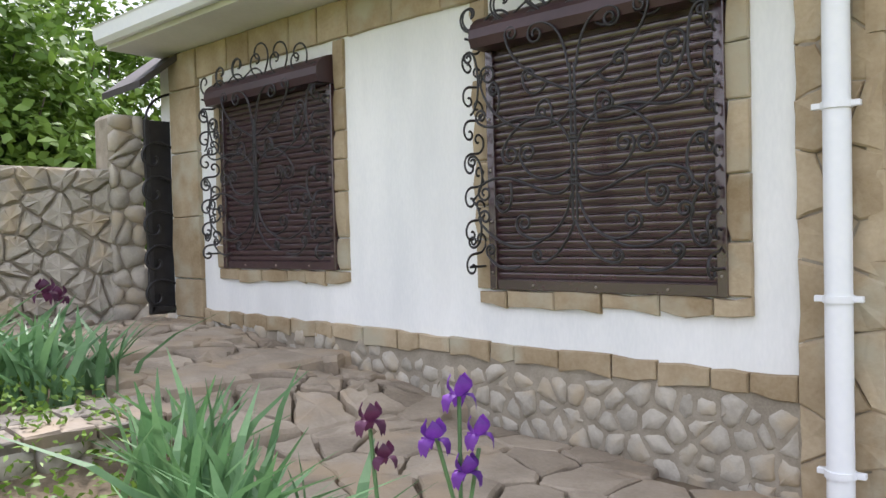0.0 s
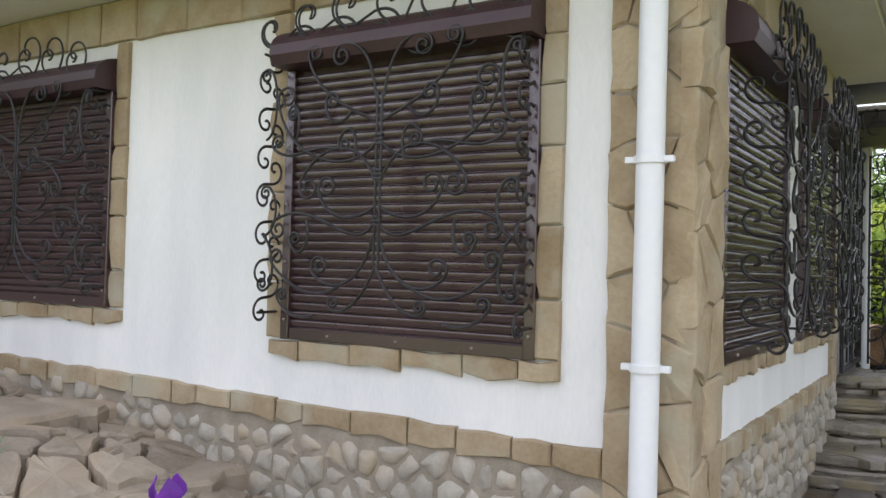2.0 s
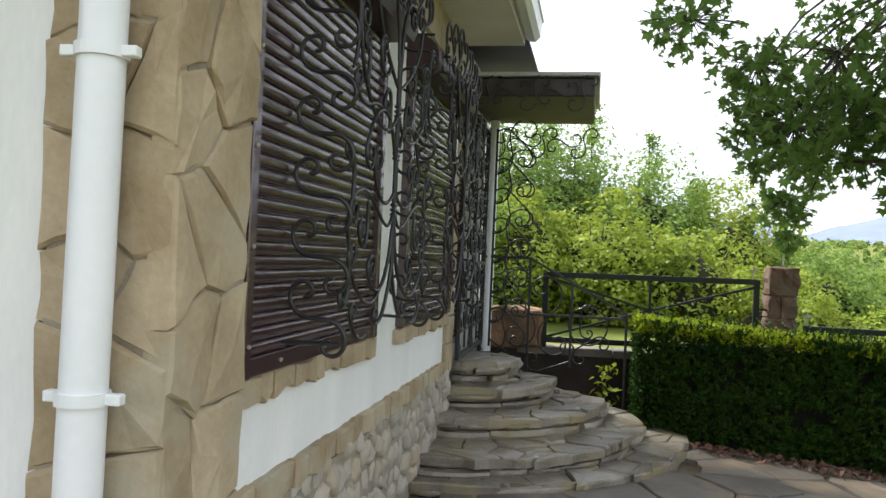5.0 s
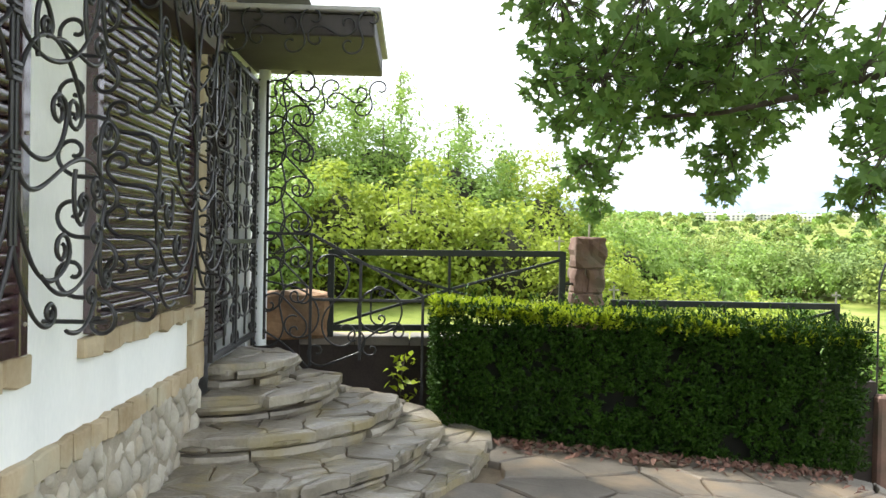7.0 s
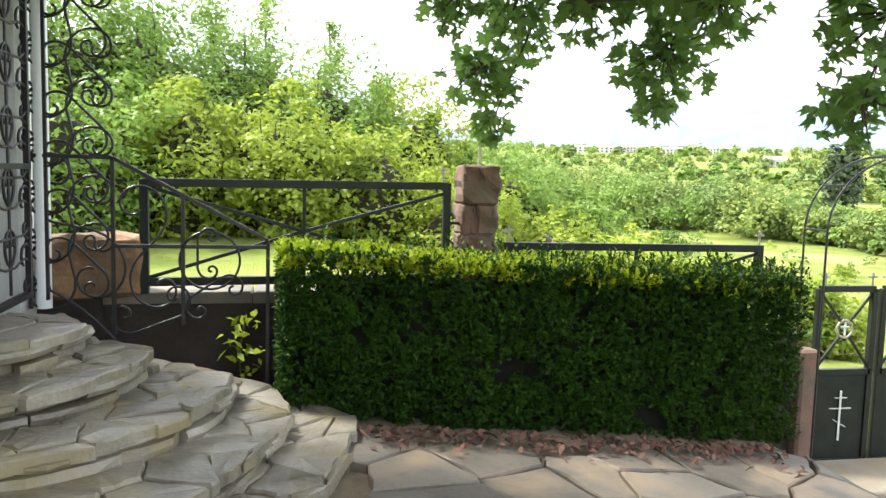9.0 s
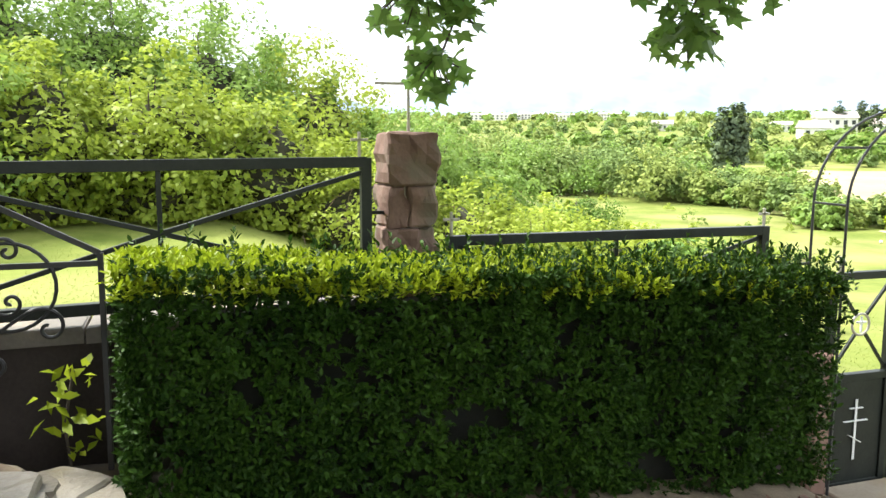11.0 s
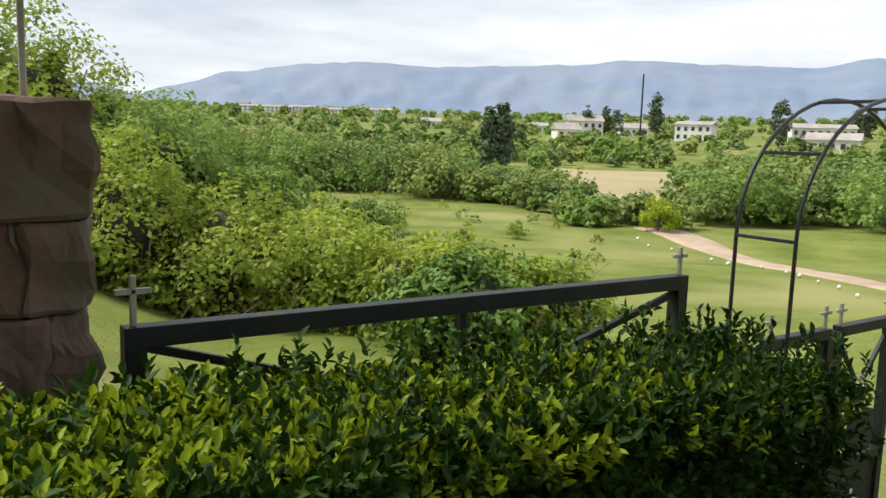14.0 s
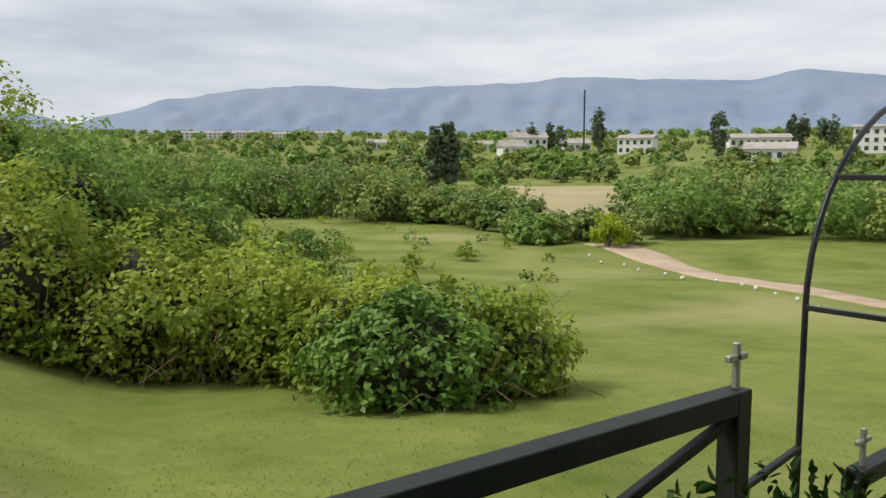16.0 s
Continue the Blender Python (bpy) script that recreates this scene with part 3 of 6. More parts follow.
def shutter(on, u0, u1, v0, v1, box_h, label, out=0.16):
    """A closed roller shutter: slats between guide rails, under a half-round box."""
    sh = empty("roller_shutter", on((u0 + u1) / 2, v0, 0), label=label, category="roller shutter", group="closed brown roller shutters")
    slab("backing", on, u0 + 0.03, u1 - 0.03, v0 + 0.02, v1, 0.002, 0.012, M_SHUTTER, sh)
    for a, b in ((u0, u0 + 0.05), (u1 - 0.05, u1)):
        slab("guide_rail", on, a, b, v0, v1, 0.0, 0.05, M_SHUTTER, sh, 0.004)
    slab("bottom_rail", on, u0 + 0.05, u1 - 0.05, v0, v0 + 0.06, 0.004, 0.04, M_SHUTTER, sh, 0.004)
    pitch, a = 0.0445, v0 + 0.062
    prof = [(0.0, 0.012), (0.001, 0.022), (0.003, 0.0255), (0.012, 0.0290), (0.029, 0.0315), (0.0325, 0.031), (0.0385, 0.0215), (0.042, 0.012)]
    base = None
    while a < v1 - 0.03:
        if base is None:
            vs = [on(u, a + z, w) for u in (u0 + 0.05, u1 - 0.05) for z, w in prof]
            k = len(prof)
            base = mesh_of("slat", vs, [(i, i + 1, k + i + 1, k + i) for i in range(k - 1)], M_SHUTTER, True)
            first = a
        ob = new("slat", base)
        adopt(ob, sh)
        ob.location = (0, 0, a - first)
        a += pitch
    prof = [(0, 0.0), (0, out), (0.05, out + 0.02)]
    prof += [(box_h * (0.35 + 0.65 * math.sin(t)), (out + 0.02) * math.cos(t)) for t in np.linspace(0.25, math.pi / 2, 6)]
    k = len(prof)
    vs = [on(u, v1 + z, w) for u in (u0 - 0.01, u1 + 0.01) for z, w in prof]
    fs = [(i, (i + 1) % k, k + (i + 1) % k, k + i) for i in range(k)] + [tuple(range(k)), tuple(range(2 * k - 1, k - 1, -1))]
    obj("shutter_box", vs, fs, M_BOX, sh)
    bolts = bmesh.new()
    uu = (on(1, 0) - on(0, 0)).normalized()
    for v in np.linspace(v0 + 0.1, v1 - 0.1, 5):
        for u in (u0 + 0.025, u1 - 0.025):
            bmesh.ops.create_icosphere(bolts, subdivisions=1, radius=0.008, matrix=Matrix.Translation(on(u, v, 0.052)))
    for u in (u0 + 0.3, (u0 + u1) / 2, u1 - 0.3):
        bmesh.ops.create_icosphere(bolts, subdivisions=1, radius=0.008, matrix=Matrix.Translation(on(u, v0 + 0.03, 0.042)))
    tagged(finish("bolts", bolts, M_STEEL, sh), kind="stuff")
    return sh


shutter(on_a, 0.615, 2.02, 0.965, 2.34, 0.2, "closed dark brown roller shutter on the white wall")
shutter(on_a, 3.395, 4.79, 1.058, 2.36, 0.2, "closed dark brown roller shutter at the far window")
shutter(on_b, 0.377, 1.82, 0.955, 2.34, 0.2, "closed dark brown roller shutter round the corner")
shutter(on_b, 2.35, 3.74, 0.955, 2.34, 0.2, "closed dark brown roller shutter beside the iron gate")
window_grille(on_a, 0.64, 2.06, 1.08, 2.42, 0.175, "black wrought-iron scroll grille over the shutter")
window_grille(on_a, 3.42, 4.84, 1.16, 2.44, 0.175, "black wrought-iron scroll grille over the far shutter")
window_grille(on_b, 0.72, 2.02, 1.02, 2.45, 0.22, "black wrought-iron scroll grille on the side window")
window_grille(on_b, 2.45, 3.72, 1.02, 2.45, 0.22, "black wrought-iron scroll grille beside the gate")

# downspout at the corner, with its clips
pipe = empty("downspout", on_a(0.10, 0.15, 0.12), label="white plastic downspout clipped to the corner stones", category="downspout")
PX = on_a(0.115, 0, 0.125)
tube("pipe", [[(PX.x + 0.012 * (v - 1.3), PX.y, v) for v in (0.14, 1.0, 2.0, 3.0)]], 0.055, M_WHITE, pipe, res=5)
for v in (0.26, 0.985, 1.785, 2.6):
    cb = bmesh.new()
    bmesh.ops.create_cone(cb, cap_ends=True, segments=24, radius1=0.062, radius2=0.062, depth=0.03, matrix=pose(PX.x + 0.012 * (v - 1.3), PX.y, v))
    add_box(cb, Matrix.Translation((PX.x, PX.y, v)) @ pose(0, 0, 0, 0, 0, 3.7), 0.03, 0.19, 0.026, 0.003)
    bar(cb, (PX.x, PX.y, v), on_a(0.115, v, 0.0), 0.02)
    finish("pipe_clip", cb, M_WHITE, pipe)

# second thin downspout beyond the gate
pipe2 = empty("downspout", on_b(5.42, 0.5, 0.09), label="white plastic downspout beside the iron gate", category="downspout")
tube("pipe", [[on_b(5.42, v, 0.09) for v in (0.5, 2.8)]], 0.045, M_WHITE, pipe2, res=4)

# eaves, gutters, roof
roof = tagged(empty("roof", (3.6, 1.1, 2.92)), label="low pitched roof with white gutters", category="roof", kind="structure")
OVA, OVB = 0.5, 0.46
soff = []
p = lambda u, w, z: CORNER + AU * u + AW * w + Vector((0, 0, z))
q_out = Vector((CX - OVA, CY - OVB, 0))


def prism(name, pts, z0, z1, mat, parent):
    n = len(pts)
    vs = [(x, y, z0) for x, y in pts] + [(x, y, z1) for x, y in pts]
    fs = [tuple(range(n))[::-1], tuple(range(n, 2 * n))] + [(i, (i + 1) % n, n + (i + 1) % n, n + i) for i in range(n)]
    return obj(name, vs, fs, mat, parent)


fa = on_a(LEN_A + 0.2, 0, OVA)
soff_a = prism("soffit", [(q_out.x, q_out.y), (CX, CY), (on_a(LEN_A + 0.2, 0).x, on_a(LEN_A + 0.2, 0).y), (fa.x, fa.y)], 2.92, 2.98, M_SOFFIT, roof)
soff_b = prism("soffit", [(q_out.x, q_out.y), (CX + 4.05, CY - OVB), (CX + 4.05, CY + 0.0), (CX, CY)], 2.92, 2.98, M_SOFFIT, roof)
roof_top = obj("roof_sheet", [(q_out.x, q_out.y, 3.06), (fa.x, fa.y, 3.06), (CX + LEN_B, CY + 6, 3.06), (CX + LEN_B, CY - OVB, 3.06), (CX + 2.2, CY + 3, 4.0)],
               [(0, 1, 4), (1, 2, 4), (2, 3, 4), (3, 0, 4), (3, 2, 1, 0)], M_ROOF, roof)


def gutter(a, b, out):
    prof = [(0.0, 0.11), (0.0, 0.0), (0.03, -0.03), (0.08, -0.035), (0.115, 0.0), (0.125, 0.1), (0.137, 0.11), (0.118, 0.108), (0.1, 0.0), (0.03, -0.02)]
    k = len(prof)
    vs = [Vector(e) + out * w + Vector((0, 0, z)) for e in (a, b) for w, z in prof]
    fs = [(i, (i + 1) % k, k + (i + 1) % k, k + i) for i in range(k)] + [tuple(range(k)), tuple(range(2 * k - 1, k - 1, -1))]
    obj("gutter", vs, fs, M_WHITE, roof)


gutter((q_out.x, q_out.y, 2.98), (fa.x, fa.y, 2.98), AW)
gutter((q_out.x, q_out.y, 2.98), (CX + 4.05, CY - OVB, 2.98), BW)

# canopy over the gate
canopy = empty("gate_canopy", (CX + 4.9, CY, 2.5), label="flat canopy box with a scrolled iron fringe over the steps", category="canopy")
slab("canopy_box", on_b, 4.3, 5.55, 2.60, 2.74, 0.0, 0.98, M_ROOF, canopy, 0.01)
slab("canopy_sheet", on_b, 4.26, 5.6, 2.746, 2.78, 0.0, 1.02, M_CANOPY, canopy, 0.008)
fr = []
for k in range(5):
    a = 0.1 + k * 0.18
    fr.append([on_b(4.27, y, x) for x, y in scroll((a, 2.56), (a + 0.15, 2.68), 1 if k % 2 else -1, "S", 1.0)])
    fr.append([on_b(5.4, y, x) for x, y in scroll((a, 2.35), (a + 0.16, 2.46), 1 if k % 2 else -1, "S", 1.0)])
for line in fr:
    tube("fringe_scroll", [line], 0.007, M_IRON, canopy)

# iron gate in the side wall
gate = empty("iron_gate", on_b(4.66, 0.57, 0), label="closed black wrought-iron scroll gate at the top of the steps", category="gate")
bars("gate_frame", [(on_b(a, 0.58, 0.06), on_b(a, 2.5, 0.06)) for a in (4.04, 4.66, 5.27)] + [(on_b(4.04, v, 0.06), on_b(5.27, v, 0.06)) for v in (0.6, 1.3, 2.48)], 0.03, M_IRON, gate)
gl = []
for k in range(2):
    for j in range(6):
        a, b = 4.06 + k * 0.615, 0.64 + j * 0.31
        for pts in (scroll((a + 0.08, b + 0.02), (a + 0.25, b + 0.28), 1, "S"), scroll((a + 0.52, b + 0.02), (a + 0.35, b + 0.28), -1, "S"), scroll((a + 0.12, b + 0.16), (a + 0.48, b + 0.16), 1, "C")):
            gl.append([on_b(x, y, 0.06) for x, y in pts])
        gl.append([on_b(a + 0.3, b, 0.06), on_b(a + 0.3, b + 0.31, 0.06)])
tube("scrollwork", gl, 0.008, M_IRON, gate, res=0)
shutter(lambda u, v, w=0.0: on_b(u, v, w - 0.19), 4.005, 5.295, 0.58, 2.33, 0.2, "closed dark brown roller shutter behind the iron gate", 0.12)

# scroll screen and handrail beside the top landing
SX = 8.98
screen = empty("iron_screen", (SX, 0.9, 0.57), label="black wrought-iron scroll screen under the canopy edge", category="iron screen")
sl = []
for j in range(7):
    b = 0.62 + j * 0.27
    sl.append([(SX, x, y) for x, y in scroll((0.98, b), (0.72, b + 0.24), 1, "S", 1.2)])
    sl.append([(SX, x, y) for x, y in scroll((0.74, b + 0.02), (0.92, b + 0.2), -1, "C", 1.2)])
    sl.append([(SX, x, y) for x, y in scroll((1.05, b + 0.05), (1.05, b + 0.22), -1, "C", 1.1)])
tube("scrollwork", sl, 0.008, M_IRON, screen)
bars("post", [((SX, 1.07, 0.5), (SX, 1.07, 2.52)), ((SX, 0.98, 0.55), (SX, 0.98, 2.52))], 0.02, M_IRON, screen)
rail = empty("handrail", (SX, 0.63, 0.5), label="black iron handrail with scrolls descending the steps", category="handrail")
bars("rail", [((SX, 1.08, 1.36), (SX, 0.63, 1.36)), ((SX, 0.63, 1.36), (SX, -0.23, 0.90)), ((SX, 0.63, 1.36), (SX, 0.63, 0.35)), ((SX, -0.23, 0.90), (SX, -0.23, 0.02)), ((SX, 0.63, 0.86), (SX, -0.23, 0.86)), ((SX, 0.25, 1.15), (SX, 0.25, 0.4))], 0.022, M_IRON, rail)
rl = [[(SX, x, y) for x, y in pts] for pts in (
    scroll((0.9, 1.22), (0.78, 0.72), 1, "S", 1.1), scroll((0.52, 1.05), (0.36, 0.66), -1, "S", 1.1), scroll((0.1, 0.72), (0.1, 0.92), 1, "C", 1.4),
    scroll((-0.02, 0.62), (0.16, 0.5), -1, "C", 1.2), scroll((0.3, 0.55), (0.56, 0.45), 1, "C", 1.2))]
rl.append([(SX, 0.1 + 0.17 * math.cos(t), 0.78 + 0.17 * math.sin(t)) for t in np.linspace(0, 2 * math.pi, 28)])
rl.append([(SX, 1.0 - 0.07 * k, 0.62 - 0.02 * k * k * 0.25 - 0.03 * k) for k in range(16)])
tube("scrollwork", rl, 0.008, M_IRON, rail)

# ---- steps: five curved tiers of stone against the wall ----
STEP_C = (8.42, 1.1)
TIERS = [(-0.13, 0.0, 2.08, 1.82), (0.0, 0.105, 1.85, 1.50), (0.105, 0.245, 1.32, 1.22), (0.245, 0.39, 0.98, 0.80), (0.39, 0.54, 0.70, 0.49)]
steps = empty("stone_steps", (STEP_C[0], STEP_C[1] - 0.5, 0.0), label="curved rough stone steps climbing to the iron gate", category="steps")
srng = np.random.default_rng(9)


def squash(t):
    """The tiers are narrower on the fence side."""
    return 1 if t < 0.5 else 0.38


for z0, z1, rx, ry in TIERS:
    n = 40
    ins = [(STEP_C[0] - (rx - 0.10) * math.cos(math.pi * k / n) * squash(k / n), STEP_C[1] - (ry - 0.10) * math.sin(math.pi * k / n)) for k in range(n + 1)]
    prism("step_core", ins[::-1], z0 - 0.25, z1 - 0.014, M_SOIL, steps)
    # risers: uneven courses of split stones along the curve
    zt = z1 - 0.030
    f1 = srng.uniform(0.45, 0.6)
    cuts = [z0 - 0.02, z0 + (zt - z0) * f1, zt]
    for za, zb in zip(cuts, cuts[1:]):
        k = 0.0
        while k < n - 0.4:
            k2 = min(n, k + srng.uniform(1.6, 5.2) * 1.5 / rx)
            vs = []
            outp = srng.uniform(-0.03, 0.035)
            lean, rise = srng.uniform(-0.012, 0.012), srng.uniform(-0.012, 0.008)
            seg = np.linspace(k + 0.12 / rx, k2 - 0.12 / rx, 5)
            for i, t in enumerate(seg):
                a = math.pi * t / n
                edge = -0.018 if i in (0, 4) else 0.0
                jit = srng.uniform(-0.008, 0.008)
                mid = (za + zb) / 2
                for dz, o in ((za + 0.003, -0.06), (za + 0.006, outp - 0.012), (mid, outp + srng.uniform(-0.006, 0.01)), (zb - 0.008 + rise * 0.5, outp - 0.004), (zb - 0.002 + rise * 0.5, -0.06)):
                    o += (edge + jit if o > -0.05 else 0) + lean * (i - 2) * 0.5
                    vs.append((STEP_C[0] - (rx - 0.03 + o) * math.cos(a) * squash(t / n), STEP_C[1] - (ry - 0.03 + o) * math.sin(a), dz + srng.uniform(-0.003, 0.003)))
            fs = [(i * 5 + j, i * 5 + j + 1, i * 5 + j + 6, i * 5 + j + 5) for i in range(4) for j in range(4)] + [(0, 1, 2, 3, 4), (24, 23, 22, 21, 20)]
            obj("riser_stone", vs, fs, M_STEP, steps)
            k = k2

    def inside(x, y, rx=rx, ry=ry):
        dx = (x - STEP_C[0]) / (rx * (1 if x < STEP_C[0] else 0.38))
        return dx * dx + ((y - STEP_C[1]) / ry) ** 2

    lo, hi = (STEP_C[0] - rx, STEP_C[1] - ry), (STEP_C[0] + rx * 0.38, STEP_C[1] - 0.01)
    nxt = [t for t in TIERS if t[0] >= z1 - 1e-6]
    for poly in cells(scatter(lo, hi, 0.22, srng, 0.48, 1.45), (lo[0] - 0.1, lo[1] - 0.1), (hi[0] + 0.1, hi[1])):
        c = np.mean(poly, axis=0)
        if nxt and inside(c[0], c[1], nxt[0][2] - 0.22, nxt[0][3] - 0.22) < 1 or inside(c[0], c[1]) > 1.22:
            continue
        out_r = 1.0 - srng.uniform(0.0, 0.035) * 1.6 / rx
        res = []
        for u, v in shrink(poly, 0.003):
            d = inside(u, v) ** 0.5 / out_r
            if d > 1.0:
                u, v = STEP_C[0] + (u - STEP_C[0]) / d, STEP_C[1] + (v - STEP_C[1]) / d
            res.append(np.array((u, v)))
        if len(res) < 3:
            continue
        rag = []
        for a, b in zip(res, res[1:] + res[:1]):
            ln = np.linalg.norm(b - a)
            rag.append(a)
            if ln > 0.06:
                for f in ((0.3, 0.68) if ln > 0.15 else (0.5,)):
                    rag.append(a + (b - a) * f + srng.uniform(-0.010, 0.010, 2))
        top = z1 - 0.035 + srng.uniform(-0.010, 0.008)
        tip = srng.uniform(-0.04, 0.04, 2)
        vs, fs = stone_mesh(rag, lambda u, v, w, top=top, tip=tip, c=c: (u, min(v, STEP_C[1] - 0.005), top + w + (u - c[0]) * tip[0] + (v - c[1]) * tip[1]), srng.uniform(0.03, 0.042), 0.010, M_STEP, srng, 0.005)
        obj("tread_stone", vs, fs, M_STEP, steps)

# ---- fence ----
FX = 9.32
fence_wall = tagged(bars("fence_base_wall", [((9.36, 0.75, -0.15), (9.46, -1.45, -0.15))], 0.22, M_DARKWALL, h=1.3), label="dark low wall under the fence", category="low wall", kind="structure")
fw2 = bars("fence_base_wall_lower", [((9.47, -1.75, -0.42), (9.40, -4.0, -0.42))], 0.2, M_DARKWALL, fence_wall, h=1.3)
cop = empty("wall_coping", (9.4, 0, 0.5), label="flat stone coping on the dark low wall", category="coping", kind="structure")
for k in range(5):
    ya, yb = 0.75 - k * 0.44, 0.75 - (k + 1) * 0.44
    vs, fs = stone_mesh([np.array(q) for q in ((9.21 + rng.uniform(-0.02, 0.02), yb + 0.005), (9.55, yb + 0.005), (9.55, ya - 0.005), (9.21 + rng.uniform(-0.02, 0.02), ya - 0.005))],
                        lambda u, v, w: (u + (0.75 - v) * 0.045, v, 0.502 + w), 0.045, 0.01, M_FLAG, rng)
    obj("coping_stone", vs, fs, M_FLAG, cop)


def cross(name, at, h, w, t, mat, label):
    """A small cross of flat bars standing on a post."""
    bm = bmesh.new()
    x, y, z = at
    bar(bm, (x, y, z), (x, y, z + h), t)
    bar(bm, (x, y - w / 2, z + h * 0.68), (x, y + w / 2, z + h * 0.68), t)
    return tagged(finish(name, bm, mat), label=label, category="cross", group="small crosses on the fence posts")


f1 = empty("fence_panel", (9.33, -0.45, 0.55), label="black painted steel fence panel with crossed braces", category="fence panel", group="steel fence panels")
A0, A1 = Vector((9.21, 0.50, 0)), Vector((9.45, -1.39, 0))
Zv = lambda v, z: Vector((v.x, v.y, z))
bars("frame", [(Zv(A0, 1.22), Zv(A1, 1.235)), (Zv(A0, 0.62), Zv(A1, 0.62)), (Zv(A0, 0.55), Zv(A0, 1.24)), (Zv(A1, 0.5), Zv(A1, 1.255))], 0.05, M_FENCE, f1)
AM = (A0 + A1) / 2
bars("brace", [(Zv(A0, 1.20), Zv(AM, 0.93)), (Zv(AM, 0.93), Zv(A1, 1.19)), (Zv(A0, 0.64), Zv(AM, 0.93)), (Zv(AM, 0.93), Zv(A1, 0.66)), (Zv(AM, 0.62), Zv(AM, 1.22))], 0.022, M_FENCE, f1)
bars("hinge_stub", [((9.45, -1.40, 0.99), (9.47, -1.5, 0.985))], 0.018, M_FENCE, f1)
f2 = empty("fence_panel", (9.38, -2.7, 0.2), label="black painted steel fence panel above the hedge", category="fence panel", group="steel fence panels")
B0, B1 = Vector((9.42, -1.82, 0)), Vector((9.34, -3.66, 0))
BM = (B0 + B1) / 2
bars("frame", [(Zv(B0, 0.84), Zv(B1, 0.845)), (Zv(B0, 0.24), Zv(B1, 0.24)), (Zv(B0, 0.15), Zv(B0, 0.865)), (Zv(B1, 0.15), Zv(B1, 0.87))], 0.05, M_FENCE, f2)
bars("brace", [(Zv(B0, 0.82), Zv(BM, 0.54)), (Zv(BM, 0.54), Zv(B1, 0.81)), (Zv(B0, 0.26), Zv(BM, 0.54)), (Zv(BM, 0.54), Zv(B1, 0.26)), (Zv(BM, 0.24), Zv(BM, 0.84))], 0.022, M_FENCE, f2)
bars("tie_rod", [((9.34, -3.66, 0.63), (9.40, -4.06, 0.63))], 0.016, M_FENCE, f2)
cross("small_cross", (9.45, -1.36, 1.26), 0.12, 0.085, 0.014, M_STEEL, "small steel cross on the fence corner")
cross("small_cross", (9.42, -1.82, 0.865), 0.12, 0.085, 0.014, M_STEEL, "small steel cross on the fence corner")
cross("small_cross", (9.34, -3.66, 0.87), 0.10, 0.07, 0.014, M_STEEL, "small steel cross on the fence corner")

# stone pillar with its cross
pillar = empty("stone_pillar", (9.50, -1.59, -0.4), label="rough red sandstone gate pillar with a thin iron cross", category="pillar")
prng = np.random.default_rng(12)
z = -0.6
lvl = 0
while z < 1.36:
    hgt = min(prng.uniform(0.16, 0.26), 1.38 - z)
    if 1.38 - z - hgt < 0.09:
        hgt = 1.38 - z
    halves = [(0.0, 0.245)] if lvl % 3 == 2 else ([(-0.05, 0.15), (0.075, 0.10)] if lvl % 2 else [(-0.075, 0.10), (0.05, 0.15)])
    for off, wid in halves:
        bm = bmesh.new()
        add_box(bm, pose(9.50 + prng.uniform(-0.012, 0.012), -1.61 + off, z + hgt / 2, 0, 0, prng.uniform(-4, 4)), 0.25 + prng.uniform(-0.03, 0.03), wid - 0.004 + prng.uniform(-0.01, 0.02), hgt - 0.004, 0.010)
        bmesh.ops.subdivide_edges(bm, edges=[e for e in bm.edges if e.calc_length() > 0.08], cuts=4, use_grid_fill=True)
        for v in bm.verts:
            v.co += Vector((noise.noise(v.co * 13), noise.noise(v.co * 13 + Vector((9, 0, 0))), 0.3 * noise.noise(v.co * 13 + Vector((0, 9, 0))))) * 0.032
        finish("stone_block", bm, M_REDSTONE, pillar)
    z += hgt
    lvl += 1
bars("mortar_core", [((9.50, -1.61, -0.6), (9.50, -1.61, 1.36))], 0.17, M_MORTAR, pillar)
bars("cross", [((9.50, -1.62, 1.36), (9.50, -1.62, 1.80)), ((9.50, -1.45, 1.615), (9.50, -1.79, 1.615))], 0.014, M_STEEL, pillar)

# red rock behind the handrail
rb = bmesh.new()
add_box(rb, pose(9.28, 0.80, 0.71, 0, 0, 6), 0.3, 0.56, 0.38, 0.03)
bmesh.ops.subdivide_edges(rb, edges=rb.edges[:], cuts=2, use_grid_fill=True)
for v in rb.verts:
    v.co += Vector((noise.noise(v.co * 9), noise.noise(v.co * 9 + Vector((5, 0, 0))), noise.noise(v.co * 9 + Vector((0, 7, 0))))) * 0.06
tagged(finish("rock_block", rb, material("orange_brown_stone", (0.17, 0.09, 0.045), (0.36, 0.22, 0.12), 5, 40, 0.9, 0.8, stain=(0.12, 0.09, 0.06))), label="rough orange-brown stone block on the low wall", category="stone block")
rp = box("rock_pier", pose(9.3, 0.92, 0.15), 0.24, 0.36, 0.78, M_DARKWALL, fence_wall)

